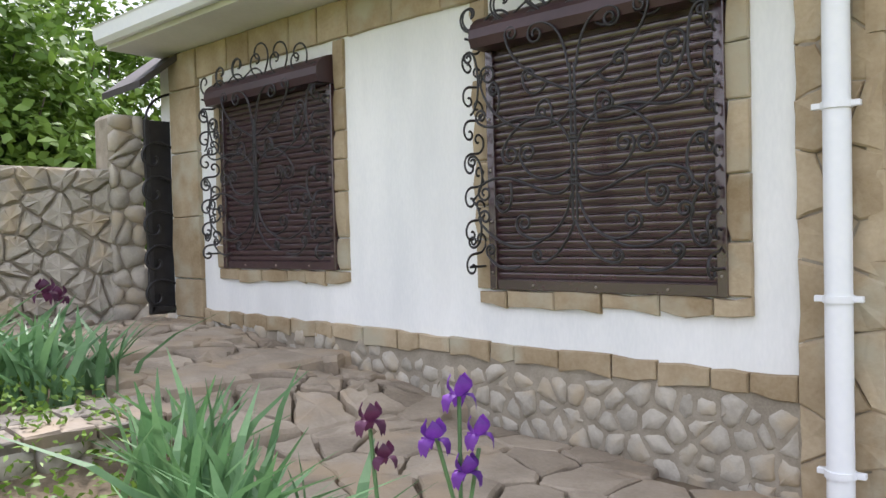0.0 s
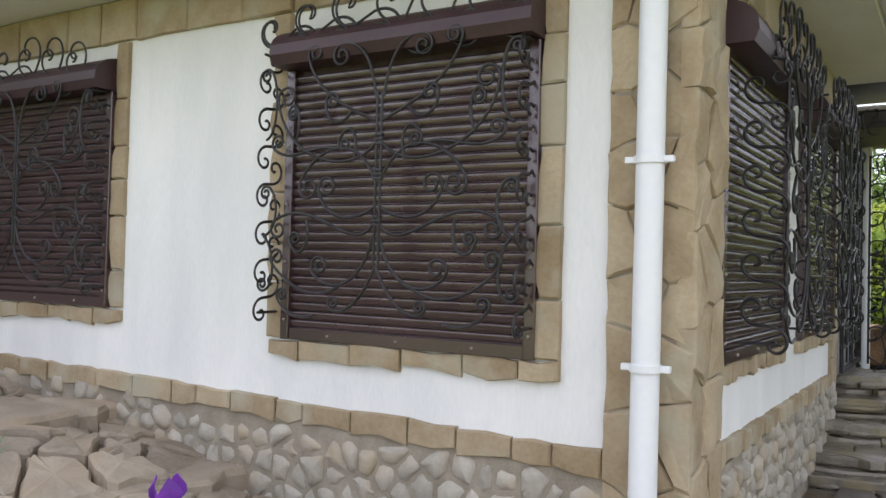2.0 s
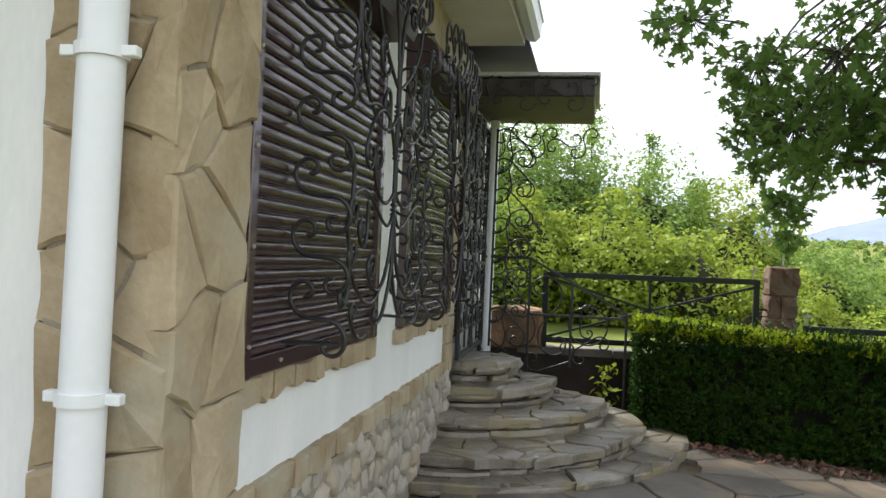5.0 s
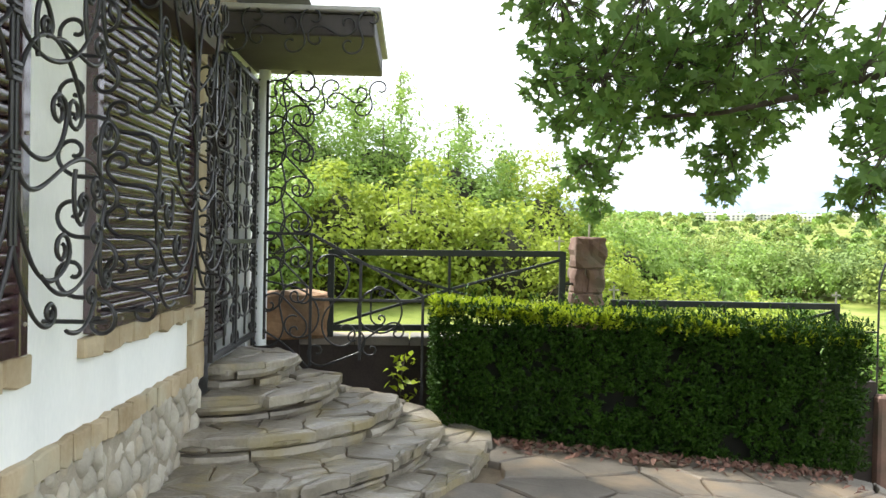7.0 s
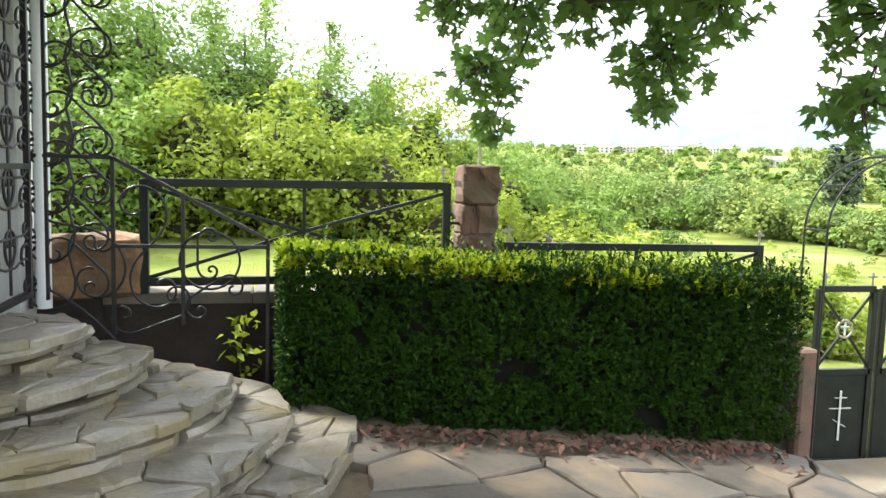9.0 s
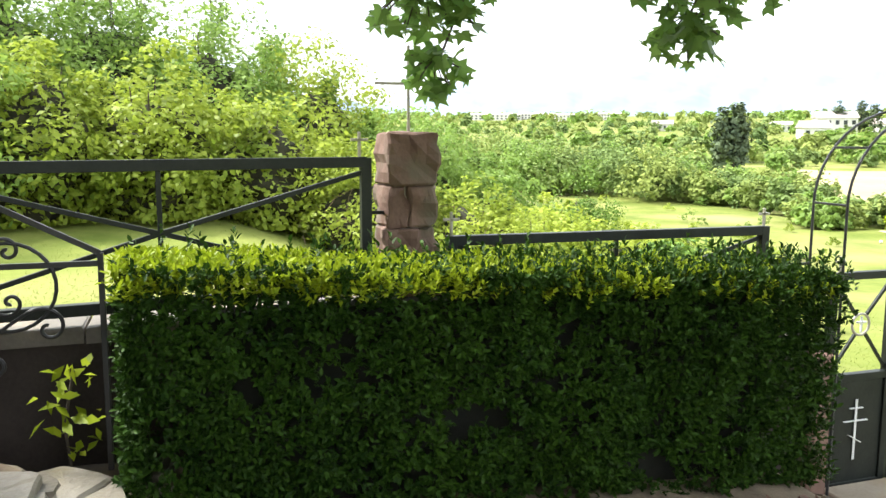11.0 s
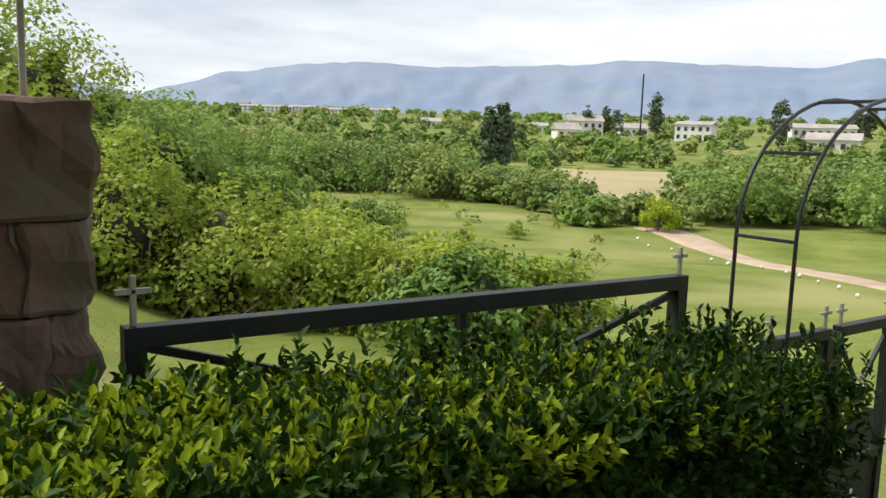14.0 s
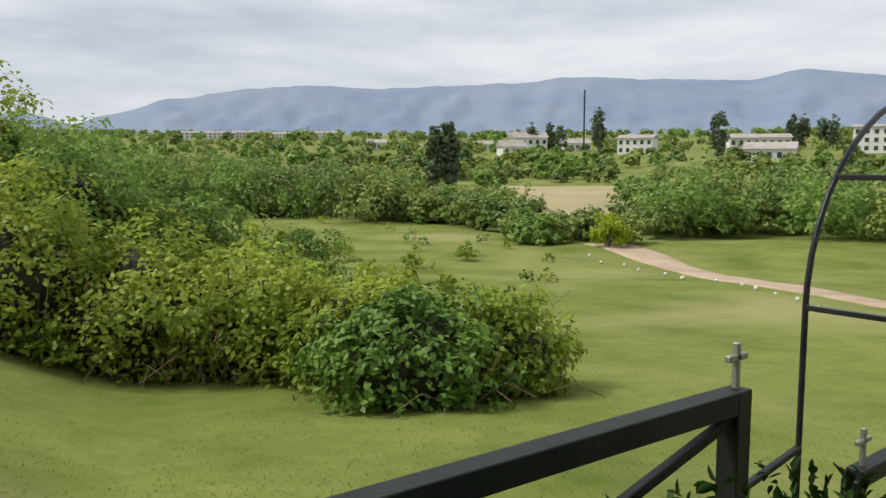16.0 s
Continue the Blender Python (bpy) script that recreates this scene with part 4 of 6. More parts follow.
# double gate and arch
gate2 = empty("yard_gate", (9.3, -4.66, -0.78), label="dark green sheet-metal double gate with white crosses", category="gate")
for a, b in ((-4.15, -4.60), (-4.68, -5.13)):
    lo, hi = -0.74, 0.56
    bars("leaf_frame", [((9.3, a, lo), (9.3, a, hi)), ((9.3, b, lo), (9.3, b, hi)), ((9.3, a, hi), (9.3, b, hi)), ((9.3, a, -0.06), (9.3, b, -0.06)), ((9.3, a, lo), (9.3, b, lo))], 0.045, M_FENCE, gate2)
    slab("sheet_panel", lambda u, v, w=0: Vector((9.3 - w, -u, v)), min(-a, -b), max(-a, -b), lo, -0.05, -0.01, 0.008, M_FENCE, gate2)
    m, mz = (a + b) / 2, 0.26
    bars("cross_brace", [((9.3, a, 0.54), (9.3, m + 0.04, mz + 0.06)), ((9.3, b, 0.54), (9.3, m - 0.04, mz + 0.06)), ((9.3, a, -0.04), (9.3, m + 0.04, mz - 0.06)), ((9.3, b, -0.04), (9.3, m - 0.04, mz - 0.06))], 0.018, M_FENCE, gate2)
    tube("ring", [[(9.3, m + 0.065 * math.cos(t), mz + 0.065 * math.sin(t)) for t in np.linspace(0, 2 * math.pi, 24)]], 0.008, M_STEEL, gate2)
    bars("ring_cross", [((9.295, m, mz - 0.05), (9.295, m, mz + 0.05)), ((9.295, m - 0.035, mz + 0.015), (9.295, m + 0.035, mz + 0.015))], 0.012, M_WHITEPAINT, gate2)
    bars("white_cross", [((9.285, m, -0.2), (9.285, m, -0.58)), ((9.285, m - 0.05, -0.255), (9.285, m + 0.05, -0.255)), ((9.285, m - 0.09, -0.335), (9.285, m + 0.09, -0.335)), ((9.285, m + 0.05, -0.42), (9.285, m - 0.05, -0.475))], 0.018, M_WHITEPAINT, gate2, h=0.006)
slab("lock_plate", lambda u, v, w=0: Vector((9.3 - w, -u, v)), 4.80, 5.0, -0.02, 0.17, 0.02, 0.03, M_FENCE, gate2)
for y in (-4.19, -4.58, -4.70, -5.10):
    cross("small_cross", (9.3, y, 0.58), 0.10, 0.075, 0.013, M_STEEL, "small steel cross on top of the gate")
tagged(box("gate_post", pose(9.28, -4.05, -0.35), 0.14, 0.14, 0.95, M_REDSTONE, bevel=0.02), label="rough stone gate post beside the hedge", category="post")
arch = empty("gate_arch", (9.3, -4.65, -0.7), label="thin black double-hoop iron arch over the gate", category="arch")
hoops = []
for x in (9.40, 9.15):
    pts = [(x, -4.06, -0.75), (x, -4.06, 0.4), (x, -4.06, 0.99)]
    pts += [(x, -4.72 + 0.66 * math.cos(t), 0.99 + 0.55 * math.sin(t)) for t in np.linspace(0.1, math.pi - 0.1, 22)]
    pts += [(x, -5.38, 0.99), (x, -5.38, -0.75)]
    hoops.append(pts)
tube("hoop", hoops, 0.0085, M_IRON, arch)
rungs = [(t, ) for t in (0.0, 0.62, 1.3, 1.9, 2.5, math.pi)]
bars("rung", [((9.40, -4.72 + 0.66 * math.cos(t[0]), 0.99 + 0.55 * math.sin(t[0])), (9.15, -4.72 + 0.66 * math.cos(t[0]), 0.99 + 0.55 * math.sin(t[0]))) for t in rungs], 0.014, M_IRON, arch)

# ---- clipped hedge ----
hr = np.random.default_rng(21)
hedge = empty("clipped_hedge", (8.75, -1.9, -0.1), label="clipped box hedge with bright young tips", category="hedge")
HX0, HX1, HY0, HY1 = 8.56, 9.14, -3.46, -0.30


def hedge_top(y):
    return 0.875 - 0.06 * (-0.3 - y)


# Box behind the leaves, coloured dark as the hedge's inner shade.
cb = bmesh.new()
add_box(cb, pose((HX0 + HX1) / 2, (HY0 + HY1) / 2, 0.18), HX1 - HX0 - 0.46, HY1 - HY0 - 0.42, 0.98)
finish("shade_core", cb, M_CORE, hedge)


def bumps(a, b, seed):
    """Uneven growth over a face of the hedge."""
    return np.array([noise.noise((p * 3.0, q * 3.0, seed)) + 0.8 * noise.noise((p * 8.5, q * 8.5, seed + 5)) for p, q in zip(a, b)])


def sprigs(p, way, k, mat, name, size=0.031, tall=0.05):
    """Short shoots with k leaves each, set in turns round a stalk that grows along way and upwards."""
    m = len(p)
    stalk = way + hr.normal(0, 0.45, (m, 3)) + np.array([0, 0, 0.35])
    stalk /= np.linalg.norm(stalk, axis=1, keepdims=True)
    base, ax = np.repeat(p, k, axis=0), np.repeat(stalk, k, axis=0)
    f = np.tile(np.arange(k) / (k - 1), m)[:, None]
    side = hr.normal(0, 1, base.shape)
    side -= ax * np.sum(side * ax, axis=1, keepdims=True)
    side /= np.linalg.norm(side, axis=1, keepdims=True)
    along = side * (1.0 - 0.5 * f) + ax * (0.35 + 0.8 * f)
    oval_leaves(name, base + ax * f * tall, size, ax * 0.7 - side * 0.35 + np.array([0, 0, 0.5]), along, mat, hr, hedge, aspect=0.46)


n = 7000
y, z = hr.uniform(HY0, HY1, n), hr.uniform(-0.36, 0.88, n)
z = np.minimum(z, 0.86 + 0.06 * (y + 0.3))
lump = bumps(y, z, 1.0)
keep = lump > -0.65 + 0.3 * hr.random(n)
x = HX0 + 0.085 - 0.095 * lump + np.abs(hr.normal(0, 0.025, n)) + np.maximum(0, -0.05 - z) * 0.15
front = np.stack([x, y, z], 1)[keep]
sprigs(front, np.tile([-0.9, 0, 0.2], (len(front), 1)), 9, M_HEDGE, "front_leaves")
n = 1500
x, z, side = hr.uniform(HX0 + 0.02, HX1, n), hr.uniform(-0.33, 0.84, n), hr.random(n) < 0.5
y = np.where(side, HY1 - 0.03 - np.abs(hr.normal(0, 0.03, n)), HY0 - 0.05 + np.abs(hr.normal(0, 0.05, n)))
z = np.minimum(z, 0.84 + 0.06 * (y + 0.3))
sprigs(np.stack([x, y, z], 1), np.where(side[:, None], [0, 0.9, 0.2], [0, -0.9, 0.2]), 8, M_HEDGE, "end_leaves")
n = 900
y, z = hr.uniform(HY0, HY1, n), hr.uniform(0.0, 0.82, n)
sprigs(np.stack([HX1 - np.abs(hr.normal(0, 0.05, n)), y, z], 1), np.tile([0.9, 0, 0.2], (n, 1)), 8, M_HEDGE, "back_leaves")
# the clipped top: young bright growth, thinning out towards the gate
n = 5600
x, y = hr.uniform(HX0 + 0.01, HX1, n), hr.uniform(HY0 - 0.04, HY1, n)
lump = bumps(x, y, 4.0)
z = 0.858 + 0.06 * (y + 0.3) + 0.020 * lump - np.abs(hr.normal(0, 0.022, n)) - 0.06 * np.clip((HX0 + 0.10 - x) / 0.10, 0, 1) ** 2
top = np.stack([x, y, z], 1)
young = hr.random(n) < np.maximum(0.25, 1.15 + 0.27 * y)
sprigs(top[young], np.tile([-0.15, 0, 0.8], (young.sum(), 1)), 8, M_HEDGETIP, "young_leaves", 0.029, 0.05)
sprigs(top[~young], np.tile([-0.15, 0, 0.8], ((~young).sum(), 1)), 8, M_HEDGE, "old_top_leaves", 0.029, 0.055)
n = 150
x, y = hr.uniform(HX0, HX1, n), HY0 - 0.10 + (HY1 - HY0) * hr.random(n) ** 2.4
sprigs(np.stack([x, y, 0.86 + 0.06 * (y + 0.3) + hr.uniform(-0.03, 0.03, n)], 1), np.tile([0, 0, 1.0], (n, 1)), 12, M_HEDGE, "shoots", 0.032, 0.12)

# a young shoot by the low wall
yp = empty("young_shrub", (9.05, -0.05, -0.05), label="small shrub shoot with pale green leaves", category="shrub")
tube("stem", [[(9.05, -0.08, -0.05), (9.04, -0.06, 0.2), (9.06, -0.1, 0.42)]], 0.006, M_BARK, yp)
pp = np.array([(9.05 + hr.normal(0, 0.05), -0.08 + hr.normal(0, 0.06), hr.uniform(0.05, 0.46)) for _ in range(46)])
leaves("leaves", pp, 0.075, np.tile([-0.5, 0, 0.8], (46, 1)), M_HEDGETIP, hr, yp, aspect=0.45, spread=0.5)


# ---- maple with its boughs over the yard ----
def maple_leaves(name, pos, size, rng, parent, mat):
    """Five-lobed hanging leaves."""
    tips = []
    for ang, r in ((-90, 0.12), (-48, 0.42), (-62, 0.30), (-18, 0.62), (8, 0.40), (40, 0.85), (62, 0.48), (90, 1.0), (118, 0.48), (140, 0.85), (172, 0.40), (198, 0.62), (242, 0.30), (228, 0.42)):
        tips.append((math.cos(radians(ang)) * r * 0.6, math.sin(radians(ang)) * r * 0.6))
    tips.sort(key=lambda q: math.atan2(q[1], q[0]))
    k = len(tips)
    outline = np.array(tips)
    nverts, faces = [], []
    for i, q in enumerate(pos):
        nrm = Vector((rng.normal(0, 0.7), rng.normal(0, 0.7), 0.75 + rng.normal(0, 0.4))).normalized()
        down = Vector((rng.normal(0, 0.6), rng.normal(0, 0.6), -0.7))
        t = (down - nrm * down.dot(nrm)).normalized()
        b = nrm.cross(t)
        s = size * rng.uniform(0.6, 1.25)
        o = len(nverts)
        c = Vector(q)
        nverts.append(c)
        for u, v in outline:
            nverts.append(c + b * (u * s) + t * (v * s) - nrm * (abs(u) * s * 0.22))
        faces += [(o, o + 1 + j, o + 1 + (j + 1) % k) for j in range(k)]
    return obj(name, nverts, faces, mat, parent)


mr = np.random.default_rng(33)
maple = empty("maple_tree", (6.0, -4.6, -0.4), label="maple tree with boughs hanging over the yard", category="tree")
SPRAYS = [((8.45, -1.42, 1.58), 0.13, 44), ((8.35, -1.35, 1.85), 0.25, 150), ((8.5, -1.6, 2.15), 0.32, 130), ((8.0, -2.15, 1.70), 0.14, 50), ((7.9, -2.15, 1.9), 0.27, 160), ((8.0, -2.3, 2.2), 0.3, 130),
          ((7.0, -2.55, 1.62), 0.2, 100), ((7.0, -2.65, 1.95), 0.32, 200), ((6.8, -2.9, 2.3), 0.5, 300), ((7.3, -0.5, 2.95), 0.35, 160), ((7.1, -0.9, 2.6), 0.35, 200), ((7.4, -1.2, 2.25), 0.33, 200), ((7.6, -1.5, 2.8), 0.5, 280),
          ((7.0, -1.9, 2.7), 0.55, 320), ((7.9, -1.3, 2.5), 0.4, 200), ((6.6, -2.4, 3.2), 0.6, 320), ((7.5, -2.4, 3.2), 0.7, 300), ((6.2, -3.6, 3.6), 0.9, 380), ((7.2, -3.4, 3.7), 0.9, 330), ((5.4, -4.4, 3.9), 1.0, 300), ((6.6, -4.9, 4.2), 1.1, 320), ((7.4, -1.6, 3.5), 0.6, 240), ((6.9, -3.2, 2.6), 0.45, 220), ((8.0, -1.05, 2.55), 0.3, 130), ((7.9, -1.85, 2.45), 0.32, 150), ((7.6, -2.1, 2.55), 0.36, 180), ((7.25, -2.35, 2.35), 0.32, 160), ((8.2, -1.7, 2.65), 0.32, 130), ((8.3, -2.1, 2.6), 0.3, 120), ((8.1, -1.15, 2.14), 0.2, 70), ((8.0, -1.8, 2.12), 0.2, 70), ((7.5, -2.2, 2.08), 0.22, 80), ((7.7, -1.9, 2.22), 0.2, 70), ((8.2, -1.45, 2.2), 0.22, 80),
          # overhead sprays out of view, added to darken the yard below
          ((4.6, -2.8, 4.6), 1.3, 420), ((6.0, -1.6, 4.7), 1.2, 420), ((7.6, -0.8, 4.4), 1.1, 380), ((7.6, -3.0, 4.8), 1.3, 420), ((4.8, -5.4, 4.8), 1.4, 350), ((7.0, -6.0, 5.0), 1.4, 350), ((8.0, -2.0, 3.7), 0.8, 260), ((6.0, -3.6, 5.6), 1.6, 450)]
# The last two trunk points reach up to the added shading crown.
tp = [(6.0, -4.6, -0.6), (6.02, -4.55, 0.8), (6.1, -4.4, 2.0), (6.2, -4.2, 3.0), (6.25, -3.9, 4.0), (6.6, -3.1, 5.3), (7.2, -2.2, 6.5)]
tube("trunk", [tp], 0.16, M_BARK, maple, res=3, taper=(1.1, 0.45))
boughs = []
twigs = []
SPRAYS += [((7.95, -0.95, 2.32), 0.2, 70), ((7.7, -1.6, 2.25), 0.24, 90), ((7.35, -1.85, 2.22), 0.2, 70), ((6.9, -2.05, 2.2), 0.24, 90), ((6.55, -2.25, 2.15), 0.24, 90), ((6.42, -2.35, 1.78), 0.22, 80), ((6.3, -2.45, 2.0), 0.2, 60)]
mp = []
for (c, r, k) in SPRAYS:
    s = Vector((6.15, -4.3, 3.3))
    e = Vector(c)
    m = Vector((e.x * 0.8 + s.x * 0.2, e.y * 0.8 + s.y * 0.2, max(3.9, e.z + 0.9)))
    boughs.append([s.lerp(m, f).lerp(m.lerp(e, f), f) for f in np.linspace(0, 1, 8)])
    for _ in range(k):
        d = Vector((mr.normal(), mr.normal(), mr.normal())).normalized() * (mr.uniform(0.15, 1.0) ** 0.6) * r
        q = e + Vector((d.x, d.y, d.z * 0.75))
        mp.append(q)
        if mr.random() < 0.3:
            twigs.append([q, q.lerp(e, 0.5) + Vector((0, 0, 0.03)), e + Vector((0, 0, 0.05))])
tube("bough", boughs, 0.016, M_BARK, maple, taper=(1.6, 0.25))
tube("low_bough", [[(6.2, -4.2, 2.9), (6.25, -3.3, 2.62), (6.45, -2.55, 2.22), (6.85, -2.15, 2.12), (7.4, -1.9, 2.10), (7.9, -1.6, 2.14)]], 0.022, M_BARK, maple, taper=(1.8, 0.4))
tube("twig", twigs, 0.003, M_BARK, maple, res=0)
maple_leaves("leaves", mp, 0.108, mr, maple, M_MAPLE)

# Crown above the view, added to keep sky and sun off the yard.
up, uo = crown_points((7.7, -1.2, 6.7), (3.7, 3.8, 0.95), 480, 80, mr, 0.24, -0.9)
leaves("unseen_shade_leaves", up, 0.26, uo, M_MAPLE, mr, maple, aspect=0.9, spread=0.6)

# ---- shrubs and trees beyond the fence ----
br = np.random.default_rng(40)


def shrub(at, radii, clumps, per, size, mat, label, name="shrub", stems=True, category="shrub", group="", low=-0.5, clump=0.28, dry=0, dense=0.0):
    x, y = at
    z = height(x, y)
    e = empty(name, (x, y, z), label=label, category=category, group=group)
    c = (x, y, z + radii[2] * 0.62)
    pts, out = crown_points(c, radii, clumps, per, br, clump, low)
    pts[:, 2] = np.maximum(pts[:, 2], z + 0.02 + br.uniform(0, 0.1, len(pts)))
    leaves("foliage", pts, size, out, mat, br, e, aspect=0.55, spread=0.55)
    # dense: a solid dark shell whose colour supplies the shade behind the leaves
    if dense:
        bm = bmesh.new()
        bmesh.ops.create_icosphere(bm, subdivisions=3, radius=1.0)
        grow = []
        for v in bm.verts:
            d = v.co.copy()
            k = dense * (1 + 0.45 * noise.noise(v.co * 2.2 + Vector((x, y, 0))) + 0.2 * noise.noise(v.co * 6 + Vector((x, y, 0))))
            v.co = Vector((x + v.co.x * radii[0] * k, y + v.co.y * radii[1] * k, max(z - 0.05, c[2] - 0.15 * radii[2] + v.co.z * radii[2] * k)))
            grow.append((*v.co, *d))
        finish("shade_shell", bm, M_INNER, e, smooth=True)
        grow = np.array(grow)
        m = int(7.5 * (radii[0] * radii[1] + 2 * radii[0] * radii[2]) / 3 / (0.45 * size * size))
        pick = grow[br.integers(0, len(grow), m)]
        way = pick[:, 3:] + br.normal(0, 0.12, (m, 3))
        skin = pick[:, :3] + br.normal(0, 0.06, (m, 3)) * np.array(radii) + way * np.array(radii) * br.uniform(0.05, 0.24, (m, 1))
        skin[:, 2] = np.maximum(skin[:, 2], z + 0.03)
        leaves("outer_foliage", skin, size, way * 0.6 + np.array([0, 0, 0.7]), mat, br, e, aspect=0.6, spread=0.5)
    lines = []
    for _ in range(7 if stems else 0):
        d = br.normal(0, 1, 3)
        d[2] = abs(d[2]) + 0.4
        d /= np.linalg.norm(d)
        tip = np.array(c) + d * np.array(radii) * 0.75
        b0 = np.array((x + br.normal(0, 0.1), y + br.normal(0, 0.1), z - 0.1))
        lines.append([b0, b0 * 0.5 + tip * 0.5 + br.normal(0, 0.1, 3) * radii[2] * 0.3, tip])
    if lines:
        tube("stem", lines, 0.02 + 0.008 * radii[2], M_BARK, e, res=0, taper=(1.3, 0.3))
    if dry:
        dl = []
        for _ in range(dry):
            a = br.uniform(0, 2 * math.pi)
            p0 = np.array((x + math.cos(a) * radii[0] * br.uniform(0.5, 1), y + math.sin(a) * radii[1] * br.uniform(0.5, 1), z + br.uniform(0, radii[2] * 0.7)))
            p1 = p0 + br.normal(0, 0.35, 3)
            dl.append([p0, (p0 + p1) / 2 + np.array([0, 0, 0.15]), p1])
        tagged(tube("canes", dl, 0.006, M_DRY, e, res=0), kind="stuff")
    return e


def polar(th, d):
    return 8.44 + d * math.cos(radians(th)), -2.15 + d * math.sin(radians(th))


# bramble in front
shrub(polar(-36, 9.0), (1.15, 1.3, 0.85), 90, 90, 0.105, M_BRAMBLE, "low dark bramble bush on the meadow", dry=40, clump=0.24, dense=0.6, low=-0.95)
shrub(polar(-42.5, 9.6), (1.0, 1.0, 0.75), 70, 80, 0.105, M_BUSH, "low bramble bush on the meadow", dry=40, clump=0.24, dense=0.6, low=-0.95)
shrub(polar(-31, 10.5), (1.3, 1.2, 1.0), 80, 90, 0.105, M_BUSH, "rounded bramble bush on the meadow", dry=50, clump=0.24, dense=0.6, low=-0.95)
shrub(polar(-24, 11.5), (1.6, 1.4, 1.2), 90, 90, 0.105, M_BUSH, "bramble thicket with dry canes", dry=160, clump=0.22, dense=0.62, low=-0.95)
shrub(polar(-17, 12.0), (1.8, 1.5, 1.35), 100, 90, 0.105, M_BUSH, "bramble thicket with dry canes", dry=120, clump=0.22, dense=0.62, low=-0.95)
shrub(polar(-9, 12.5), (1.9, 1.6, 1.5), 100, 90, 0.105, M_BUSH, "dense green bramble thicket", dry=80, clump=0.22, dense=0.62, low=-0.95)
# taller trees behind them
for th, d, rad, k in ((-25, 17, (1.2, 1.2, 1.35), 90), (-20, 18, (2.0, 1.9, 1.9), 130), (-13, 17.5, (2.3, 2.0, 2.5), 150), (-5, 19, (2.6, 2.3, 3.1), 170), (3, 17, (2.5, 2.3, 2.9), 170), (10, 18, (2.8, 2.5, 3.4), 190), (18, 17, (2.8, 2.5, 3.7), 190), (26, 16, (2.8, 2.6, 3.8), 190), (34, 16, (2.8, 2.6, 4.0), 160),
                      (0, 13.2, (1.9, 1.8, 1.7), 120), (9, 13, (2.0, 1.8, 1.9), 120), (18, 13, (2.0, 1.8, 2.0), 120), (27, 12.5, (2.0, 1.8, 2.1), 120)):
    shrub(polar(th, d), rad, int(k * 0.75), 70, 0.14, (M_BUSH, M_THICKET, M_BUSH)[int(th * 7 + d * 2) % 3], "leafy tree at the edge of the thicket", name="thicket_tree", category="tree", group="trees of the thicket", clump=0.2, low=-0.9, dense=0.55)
# slender tops that stand out of the thicket
for th, d, tall, wide in ((7.2, 19.3, 6.2, 1.1), (11.5, 19, 5.2, 1.0), (1.8, 19.1, 5.4, 1.0), (-2.2, 18.6, 4.3, 0.8), (-6.8, 18.5, 3.8, 0.8), (16.5, 19.5, 5.0, 1.2), (-10, 18, 3.2, 0.7)):
    x, y = polar(th, d)
    z = height(x, y)
    e = empty("slender_tree", (x, y, z), label="slender young tree rising out of the thicket", category="tree", group="slender trees of the thicket")
    tube("trunk", [[(x, y, z - 0.2), (x + 0.1, y, z + tall * 0.5), (x, y + 0.1, z + tall)]], 0.07, M_BARK, e, res=0, taper=(1.2, 0.2))
    lines, pts = [], []
    for k in range(46):
        f = br.uniform(0.25, 1.0)
        a = br.uniform(0, 2 * math.pi)
        reach = wide * (1.15 - f) * br.uniform(0.6, 1.3)
        p0 = np.array((x, y, z + tall * f * 0.98))
        p1 = p0 + np.array((math.cos(a) * reach, math.sin(a) * reach, reach * br.uniform(0.4, 1.1)))
        lines.append([p0, (p0 + p1) / 2 + np.array((0, 0, -0.05)), p1])
        g = br.random(34)[:, None] ** 0.7
        pts.append(p0 + (p1 - p0) * g + br.normal(0, 0.11, (34, 3)))
    tagged(tube("limb", lines, 0.012, M_BARK, e, res=0, taper=(1.2, 0.3)), kind="stuff")
    pts = np.concatenate(pts)
    leaves("foliage", pts, 0.12, np.tile([0, 0, 0.8], (len(pts), 1)), M_THICKET, br, e, aspect=0.55, spread=0.7)
for th, d, rad in ((-28.5, 15, (0.8, 0.8, 0.9)), (-27, 13.6, (0.8, 0.7, 0.7)), (-33, 14, (0.7, 0.7, 0.5)), (-36.5, 16, (0.55, 0.5, 0.5)), (-41, 18, (0.3, 0.3, 0.35)), (-33, 30, (0.6, 0.6, 0.5)), (-36, 33, (0.5, 0.5, 0.4)), (-31, 36, (0.8, 0.7, 0.6)), (-40, 36, (0.6, 0.6, 0.5)), (-35, 22, (0.35, 0.3, 0.4)), (-38.5, 24, (0.3, 0.3, 0.35)), (-36, 27, (0.3, 0.3, 0.35)), (-29.5, 26, (0.5, 0.5, 0.4))):
    shrub(polar(th, d), rad, 26, 50, 0.085, M_BUSH, "scattered small shrub on the meadow", name="meadow_shrub", group="scattered meadow shrubs", stems=False)
shrub(polar(-27.8, 15.5), (0.95, 0.95, 1.5), 90, 70, 0.07, M_BRAMBLE, "dark thorny shrub with sparse boughs", name="thorn_shrub", clump=0.2)
for _ in range(34):
    shrub(polar(br.uniform(-46, -28), br.uniform(19, 62)), tuple(br.uniform(0.18, 0.55) * np.array((1, 1, 0.9))), 12, 36, 0.07, M_BUSH if br.random() < 0.6 else M_BRAMBLE, "scattered small shrub on the meadow", name="meadow_shrub", group="scattered meadow shrubs", stems=False)
